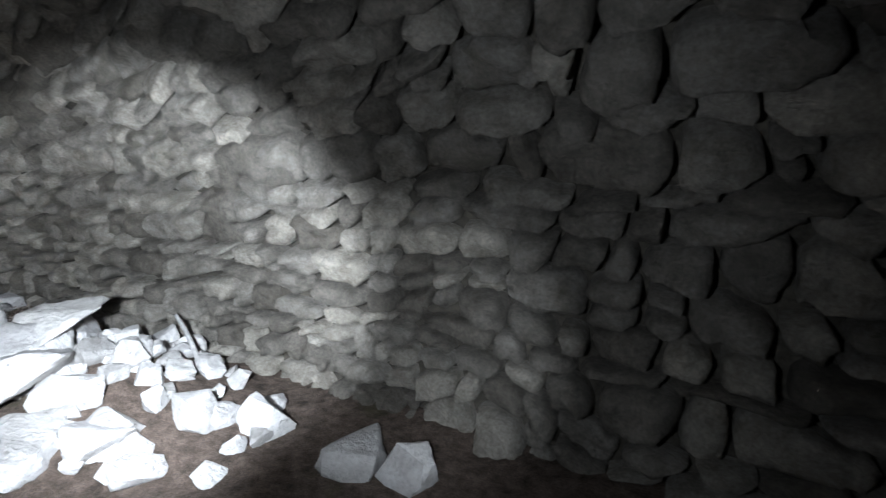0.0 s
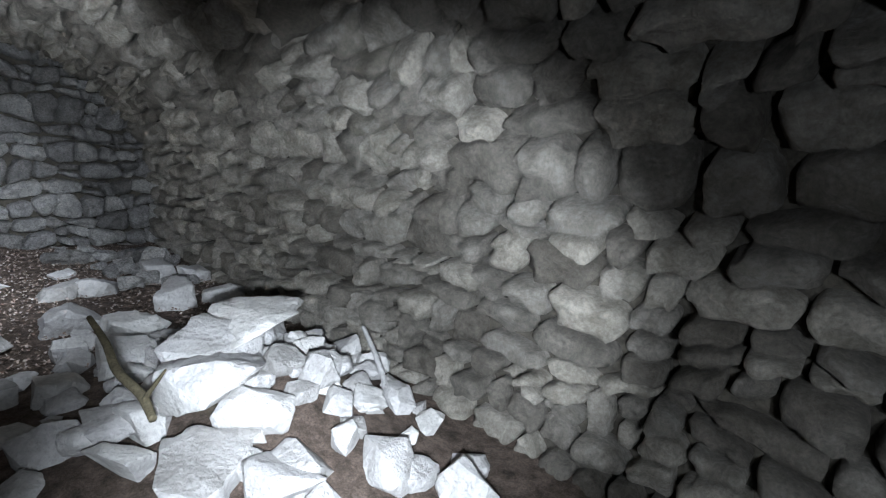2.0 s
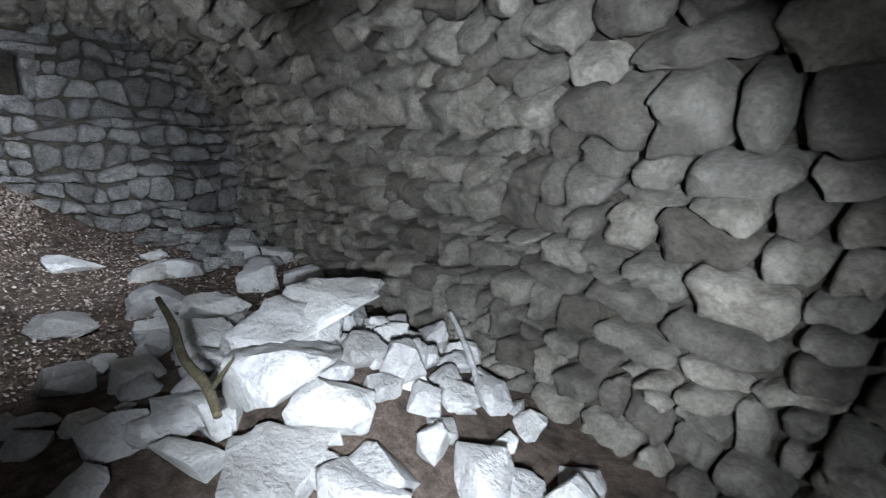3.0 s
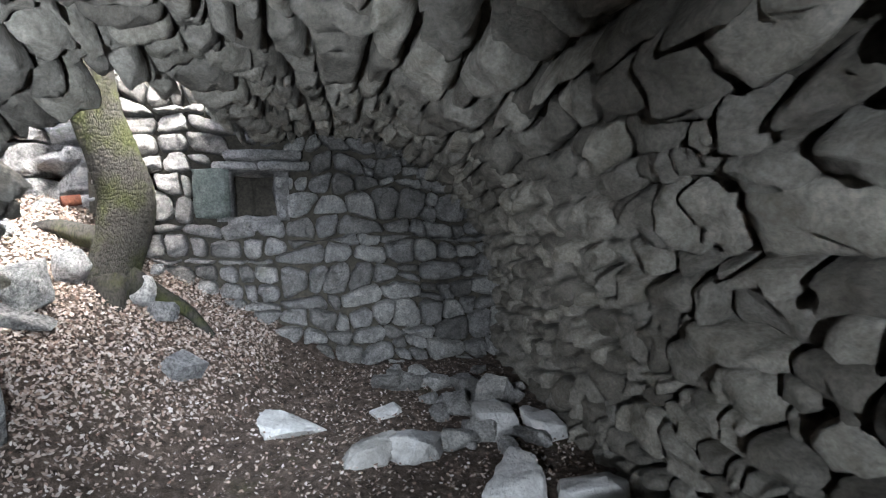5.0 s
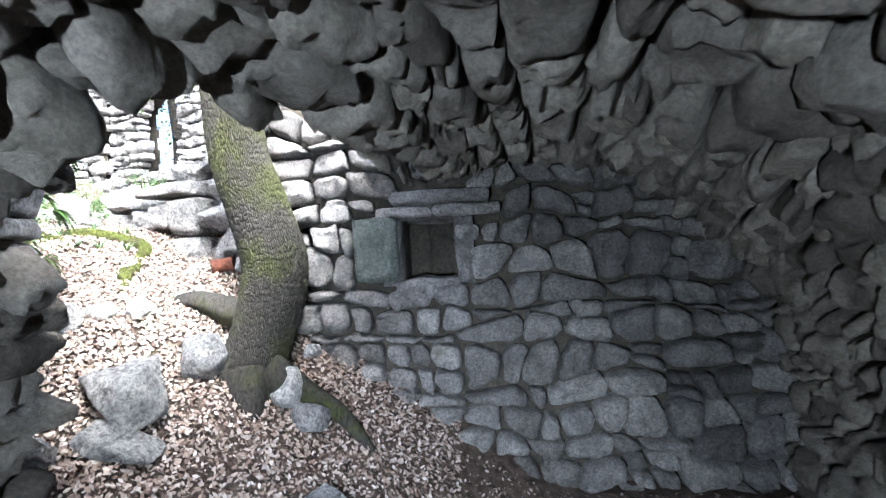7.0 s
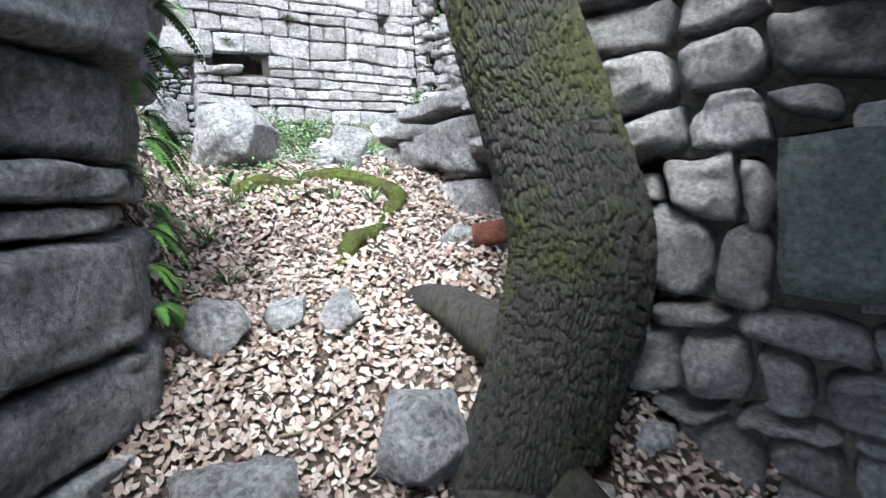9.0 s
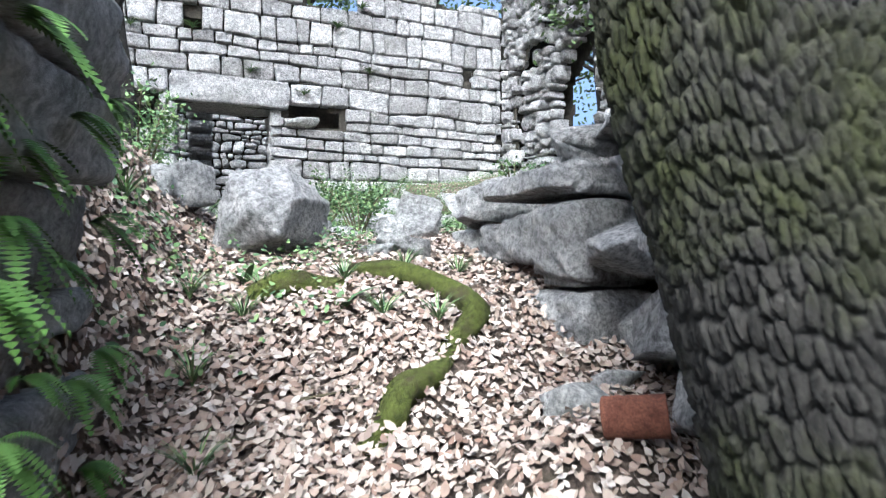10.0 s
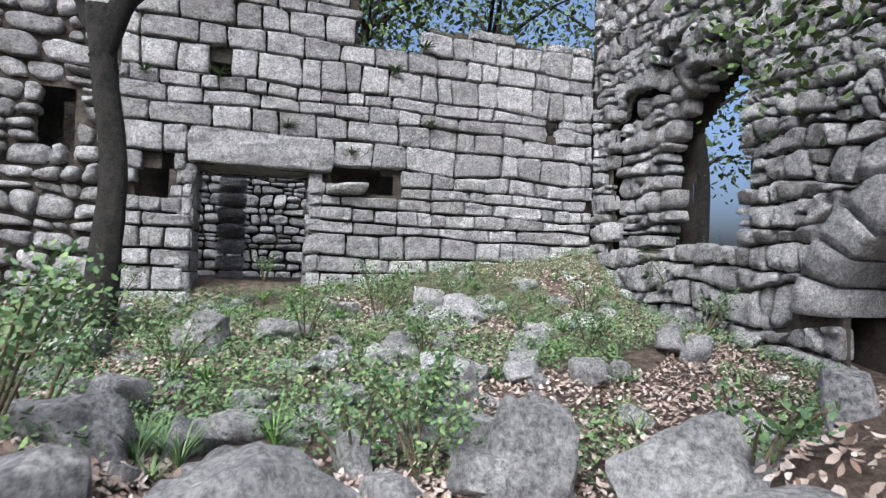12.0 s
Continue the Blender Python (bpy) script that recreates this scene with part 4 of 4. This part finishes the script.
bush(-11.9, -3.3, 0.9, 75, leaves=300)
bush(-8.7, -1.5, 0.3, 76, leaves=120)
bush(-7.6, -5.0, 0.6, 77, leaves=260)
bush(-7.9, -5.5, 0.5, 78, leaves=240)
bush(-9.25, -6.1, 0.3, 79, leaves=120)
blades("grass_tuft", "tuft of thin green grass by the path", "grass", -7.25, -1.42, 50, 0.15, 0.004, M_HERB, 1, group="grass tufts")
blades("grass_tuft", "tuft of thin green grass by the path", "grass", -7.35, -1.5, 50, 0.15, 0.004, M_HERB, 2, group="grass tufts")
blades("grass_tuft", "tuft of thin green grass by the path", "grass", -7.15, -1.6, 50, 0.15, 0.004, M_HERB, 3, group="grass tufts")
blades("grass_tuft", "tuft of thin green grass by the path", "grass", -7.45, -1.5, 50, 0.15, 0.004, M_HERB, 4, group="grass tufts")
blades("grass_tuft", "tuft of thin green grass by the path", "grass", -7.05, -1.3, 50, 0.15, 0.004, M_HERB, 5, group="grass tufts")
blades("grass_tuft", "tuft of thin green grass by the path", "grass", -7.6, -1.15, 50, 0.15, 0.004, M_HERB, 6, group="grass tufts")
blades("grass_tuft", "tuft of thin green grass by the path", "grass", -7.75, -1.05, 50, 0.15, 0.004, M_HERB, 7, group="grass tufts")
blades("grass_tuft", "tuft of thin green grass by the path", "grass", -7.0, -1.75, 50, 0.15, 0.004, M_HERB, 8, group="grass tufts")
blades("grass_tuft", "tuft of thin green grass by the path", "grass", -7.9, -1.4, 50, 0.15, 0.004, M_HERB, 9, group="grass tufts")
blades("grass_tuft", "tuft of thin green grass by the path", "grass", -8.05, -1.25, 50, 0.15, 0.004, M_HERB, 10, group="grass tufts")
blades("grass_tuft", "tuft of thin green grass by the path", "grass", -6.95, -1.0, 50, 0.15, 0.004, M_HERB, 11, group="grass tufts")
blades("grass_tuft", "tuft of thin green grass by the path", "grass", -8.0, -3.0, 50, 0.15, 0.004, M_HERB, 12, group="grass tufts")
blades("grass_tuft", "tuft of thin green grass by the path", "grass", -8.6, -3.3, 50, 0.15, 0.004, M_HERB, 13, group="grass tufts")
blades("grass_tuft", "tuft of thin green grass by the path", "grass", -9.0, -3.9, 50, 0.15, 0.004, M_HERB, 14, group="grass tufts")
blades("grass_tuft", "tuft of thin green grass by the path", "grass", -9.9, -3.8, 50, 0.15, 0.004, M_HERB, 15, group="grass tufts")
blades("grass_tuft", "tuft of thin green grass by the path", "grass", -7.7, -3.6, 50, 0.15, 0.004, M_HERB, 16, group="grass tufts")
blades("grass_tuft", "tuft of thin green grass by the path", "grass", -8.4, -4.2, 50, 0.15, 0.004, M_HERB, 17, group="grass tufts")
blades("grass_tuft", "tuft of thin green grass by the path", "grass", -10.6, -3.9, 50, 0.15, 0.004, M_HERB, 18, group="grass tufts")
blades("grass_tuft", "tuft of thin green grass by the path", "grass", -7.65, -1.45, 50, 0.15, 0.004, M_HERB, 19, group="grass tufts")
tr = random.Random(808)
for k in range(70):
    x, y = tr.uniform(-12.0, -6.8), tr.uniform(-5.6, -1.9)
    if (Vector((x, y, 0)) - CP).dot(CN) > 0.1 and (Vector((x, y, 0)) - COR).dot(CD) < -0.1:
        blades("grass_tuft", "tuft of yellow-green grass in the castle yard", "grass", x, y, 40, tr.uniform(0.1, 0.22), 0.005, tr.choice((M_HERB, M_FERN)), 400 + k, group="grass tufts")
blades("lance_leaf_plant", "small plant with broad lance-shaped leaves on the path", "plant", -7.52, -1.27, 9, 0.15, 0.028, M_HERB, 90, droop=0.8)
blades("lance_leaf_plant", "small plant with broad lance-shaped leaves on the path", "plant", -7.35, -1.62, 8, 0.16, 0.026, M_HERB, 91, droop=0.6)
fern(-6.54, -0.62, 1.95, 0.24, 12, 120, (-0.9, 0.5, 0))
fern(-6.57, -0.70, 1.72, 0.2, 10, 121, (-0.9, 0.5, 0))
fern(-6.56, -0.70, 1.62, 0.18, 9, 122, (-0.9, 0.5, 0))
fern(-6.60, -0.80, 2.15, 0.24, 12, 123, (-0.9, 0.5, 0))
fern(-6.58, -0.90, 1.9, 0.22, 10, 124, (-0.9, 0.5, 0))
fern(-6.60, -0.85, 1.35, 0.13, 7, 125, (-0.9, 0.5, 0))
fern(-6.52, -0.60, 2.2, 0.22, 10, 126, (-0.9, 0.5, 0))
fern(-6.62, -1.10, 2.0, 0.26, 12, 127, (-0.9, 0.5, 0))
fern(-6.67, -1.20, 2.2, 0.24, 12, 128, (-0.9, 0.5, 0))
for k in range(16):
    a, b = 0.02 + 0.035 * k, (1.5, 2.0, 2.25, 1.75, 1.3)[k % 5] + 0.04 * math.sin(k * 7)
    p = pier_end(a, b, 0.06)
    fern(p.x, p.y, p.z, 0.15 + 0.05 * (k % 3), 9, 300 + k, (-0.9, 0.55, 0))
for k, (a, b) in enumerate(((-0.5, 4.36), (0.95, 4.88), (1.2, 4.88), (1.4, 4.88), (0.1, 3.95), (1.9, 5.2), (2.4, 5.2), (0.7, 3.75), (-1.1, 4.3), (1.1, 4.6), (1.5, 4.1))):
    p = castle_surface(a, b, 0.04)
    blades("wall_plant", "small green plant rooted in a joint of the castle wall", "plant", p.x, p.y, 34, 0.13, 0.012, M_HERB, 150 + k, droop=0.9, z=b, group="plants on the castle wall")

# ---- rusty can ----
def can(x, y, z):
    t = tagged(new("tin_can"), "rusty open tin can lying in the leaves", "can")
    bm = bmesh.new()
    rings = [(0.0, 0.034), (0.004, 0.038), (0.02, 0.037), (0.03, 0.0378), (0.04, 0.037), (0.05, 0.0378), (0.06, 0.037), (0.08, 0.037), (0.106, 0.037), (0.11, 0.039)]
    loops = []
    for zz, rr in rings + [(0.108, 0.0355), (0.006, 0.0345)]:
        loops.append([bm.verts.new((rr * math.cos(a * math.pi / 16), rr * math.sin(a * math.pi / 16), zz)) for a in range(32)])
    for l0, l1 in zip(loops, loops[1:]):
        for a in range(32):
            bm.faces.new((l0[a], l0[(a + 1) % 32], l1[(a + 1) % 32], l1[a]))
    bm.faces.new(list(reversed(loops[0])))
    bm.faces.new(loops[-1])
    me = bpy.data.meshes.new("shell")
    bm.to_mesh(me)
    bm.free()
    for p in me.polygons:
        p.use_smooth = len(p.vertices) == 4
    me.materials.append(M_RUST)
    ob = new("shell", me)
    ob.parent = t
    t.matrix_world = pose(x, y, z, 82, 8, 205) @ Matrix.Diagonal((1.25, 1.25, 1.25, 1))
    return t


can(-7.6, -0.36, height(-7.6, -0.36) + 0.05)


SMALL = [rock_mesh(0.16 * k, 0.13 * k, 0.1 * k, 700 + i, 12) for i, k in enumerate((0.6, 0.8, 1.0, 1.2, 1.4, 0.7))]
for me in SMALL:
    me.materials.append(M_ROCK)
sr = random.Random(77)
for k in range(170):
    x, y = sr.uniform(-12.2, -7.2), sr.uniform(-6.2, -2.2)
    if (Vector((x, y, 0)) - CP).dot(CN) < 0.15 or (Vector((x, y, 0)) - COR).dot(CD) > -0.15:
        continue
    ob = new("stone", sr.choice(SMALL))
    ob.matrix_world = pose(x, y, height(x, y) + 0.015, sr.uniform(-20, 20), sr.uniform(-20, 20), sr.uniform(0, 360)) @ Matrix.Diagonal((*[sr.uniform(0.6, 1.5)] * 3, 1))
    tagged(ob, "small grey limestone lump lying in the yard", "rock", "loose stones in the yard")

earth = tagged(grid_sheet("roof_earth", lambda u, v: R(-2.9 + u * 7.7, wall_n(-2.9 + u * 7.7) - 2 * RAD - 0.9 + v * (2 * RAD + 1.8), 2.25 + 0.75 * math.sin(math.pi * v) ** 0.6 + 0.05 * fbm(u * 9, v * 5)), 60, 40, M_GROUND), "earth and soil lying over the vault", "ground", kind="structure")


def stick(name, label, keys, mat=None, seed=0):
    return tagged(limb(name, keys, 40, 12, mat or M_DARKBARK, None, 0.45 if mat is M_MOSS else 0.2, 0.01 if mat is M_MOSS else 0.002, seed), label, "branch")


stick("branch", "broken dead branch lying on the rubble heap", [(-2.4, 1.16, 0.36, 0.015), (-2.55, 1.18, 0.4, 0.019), (-2.75, 1.17, 0.44, 0.019), (-2.95, 1.2, 0.5, 0.017), (-3.1, 1.19, 0.58, 0.013)], M_STEM)
stick("branch", "short forked dead stick on the stones", [(-2.5, 1.17, 0.4, 0.01), (-2.53, 1.23, 0.44, 0.008), (-2.55, 1.28, 0.48, 0.004)], M_STEM, 3)
stick("branch", "pale bare stick leaning on the wall foot", [(-2.2, 2.25, 0.16, 0.016), (-2.45, 2.4, 0.26, 0.016), (-2.7, 2.52, 0.36, 0.012)], M_PALE, 5)
for k in range(5):
    kx, ky = -6.7 - 0.25 * k, -0.45 - 0.3 * k
    stick("twig", "thin dry twig among the leaves", [(kx, ky, height(kx, ky) + 0.02, 0.004), (kx - 0.1, ky + 0.08, height(kx - 0.1, ky + 0.08) + 0.03, 0.004), (kx - 0.22, ky + 0.1, height(kx - 0.22, ky + 0.1) + 0.02, 0.002)], M_STEM, k)
mossy = stick("exposed_root", "moss-covered root crossing the leafy path", [(x, y, height(x, y) + dz, w) for x, y, dz, w in ((-7.72, -1.52, 0.01, 0.028), (-7.83, -1.36, 0.04, 0.04), (-7.89, -1.15, 0.035, 0.042), (-7.86, -0.98, 0.03, 0.045), (-7.72, -0.95, 0.0, 0.034), (-7.58, -0.88, 0.012, 0.036), (-7.45, -0.87, 0.02, 0.046), (-7.36, -0.82, 0.01, 0.042), (-7.27, -0.82, -0.02, 0.03))], M_MOSS, 7)
stick("exposed_root", "mossy root step under the grass", [(x, y, height(x, y) + dz, w) for x, y, dz, w in ((-7.3, -1.5, 0.01, 0.04), (-7.42, -1.47, 0.03, 0.055), (-7.55, -1.45, 0.0, 0.05), (-7.66, -1.46, -0.02, 0.04))], M_MOSS, 9)

# ---- fallen leaves ----
def litter(name, label, n, place, size, mat, seed, lift=0.035):
    n, size = int(n * 1.7), size * 0.66
    r = random.Random(seed)
    verts, faces = [], []
    while n:
        x, y = place(r)
        n -= 1
        e = 0.03
        h0 = height(x, y)
        nrm = Vector((h0 - height(x + e, y), h0 - height(x, y + e), e)).normalized() + Vector((r.gauss(0, 0.5), r.gauss(0, 0.5), 0))
        add_leaf(verts, faces, Vector((x, y, h0 + r.uniform(0.004, lift))), r, size * r.uniform(0.6, 1.25), curl=0.35, normal=nrm.normalized())
    return tagged(mesh_object(name, verts, faces, mat), label, "leaves", kind="stuff")


def on_ramp(r):
    while True:
        x, y = r.uniform(-8.6, -4.3), r.uniform(-2.9, 1.3)
        q = -0.572 * x - 0.822 * y
        if 2.7 < q < 6.6 and y > -0.36 + 0.155 * (-x - 6) - (3 if x < -6.0 else 0) and r.random() < step(2.6, 3.6, q):
            return x, y


def in_yard(r):
    while True:
        x, y = r.uniform(-13, -6.0), r.uniform(-6.6, -0.2)
        if (Vector((x, y, 0)) - CP).dot(CN) > 0.05 and (Vector((x, y, 0)) - COR).dot(CD) < -0.05 and noise.noise((x * 0.8, y * 0.8, 4)) > -0.25:
            return x, y


def on_bank(r):
    return r.uniform(-7.4, -5.6), r.uniform(-3.2, -0.6)


def in_green(r):
    while True:
        x, y = r.uniform(-12.5, -6.6), r.uniform(-6.2, -1.6)
        if (Vector((x, y, 0)) - CP).dot(CN) > 0.05 and (Vector((x, y, 0)) - COR).dot(CD) < -0.05 and noise.noise((x * 1.6, y * 1.6, 9)) + (0.25 if y < -3.0 else -0.1) > 0.0:
            return x, y


litter("leaf_litter", "dry tan and brown oak leaves covering the ramp", 22000, on_ramp, 0.05, M_DRYLEAF, 5)
litter("leaf_litter", "scattered dry oak leaves over the castle yard", 24000, in_yard, 0.05, M_DRYLEAF, 6)
litter("leaf_litter", "brown dead leaves on the earth bank", 7000, on_bank, 0.052, M_DRYLEAF, 7, 0.05)
litter("ground_herbs", "low green weeds and ivy over the yard", 24000, in_green, 0.04, M_HERB, 8, 0.1)


def on_floor(r):
    x = r.uniform(-7.5, -3.7)
    return x, r.uniform(-0.3, wall_n(-x) - 0.1)


litter("ground_herbs", "small green weeds on the earth bank", 700, lambda r: (r.uniform(-7.5, -6.4), r.uniform(-3.0, -1.2)), 0.042, M_HERB, 11, 0.12)
litter("leaf_litter", "dark crumbled leaves on the cellar floor", 5500, on_floor, 0.04, M_DRYLEAF, 9)

# ---- the stones of the walls ----
stone_wall(front, front_surface, around(stone_cells(-0.15, 3.6, -0.3, 2.6, 0.235, 0.195, rng, jitter=0.42, gap=0.016, wave=0.09), FRONT_HOLES), M_FRONT, rng, R(FRONT_S, 0.8, 1.0),
           limit=290, out=(0.01, 0.09), rnd=0.36, edge=0.6, rough=0.026, g=9, bulge=0.9, back=0.14)
stone_wall(vault, vault_surface, (q for q in stone_cells(BACK_S, FRONT_S, 0.05, TOP_B, 0.25, 0.165, rng, jitter=0.36, gap=0.02, wave=0.07)), M_VAULT, rng, (-0.9, 2.4, 1.3),
           keep=lambda a, b: a < vault_end(b), out=(0.0, 0.1), rough=0.027, edge=0.62, rnd=0.44, g=8, bulge=0.85)
stone_wall(castle, castle_surface, around(stone_cells(-1.3, 3.37, 2.0, 6.3, 0.3, 0.185, rng, jitter=0.08, gap=0.013, wave=0.02), CASTLE_HOLES + HOLLOW + [(-0.745, 0.545, 3.56, 3.885)]), M_CASTLE, rng, (-9.6, -5.5, 3.5),
           keep=lambda a, b: b < castle_top(a), out=(0.015, 0.04), bulge=0.5, rnd=0.1, rough=0.011, sharp=14, edge=0.45, g=8)
stone_wall(castle, castle_surface, around(stone_cells(-5.5, -1.3, 2.0, 6.3, 0.24, 0.15, rng, jitter=0.3, gap=0.03, wave=0.05), CASTLE_HOLES), M_CASTLE, rng, (-9.6, -5.5, 3.5), limit=120,
           out=(-0.02, 0.08))
stone_wall(cross, cross_surface, stone_cells(0.02, 5.8, 1.6, 6.8, 0.125, 0.145, rng, jitter=0.36, gap=0.014, wave=0.06), M_CASTLE, rng, (-11, -2.5, 3.2),
           keep=lambda a, b: not cross_broken(a, b) and not under_arch(a, b), out=(0.01, 0.06), edge=0.6, rnd=0.3, rough=0.022)
stone_wall(cross, lambda a, b, d: cross_surface(a, b, d - 0.16), stone_cells(0.1, 2.1, 2.6, 5.0, 0.15, 0.14, rng, jitter=0.36, gap=0.018), M_CASTLE, rng, (-11, -2.5, 3.2), limit=60,
           keep=lambda a, b: cross_broken(a, b) and not cross_gap(a, b), out=(0.02, 0.14))
stone_wall(inner, inner_surface, stone_cells(-2.5, 3.5, 2.2, 5.5, 0.22, 0.13, rng, jitter=0.25, gap=0.02), M_CASTLE, rng, inner_surface(0, 3, 0), limit=40, out=(0.02, 0.06))
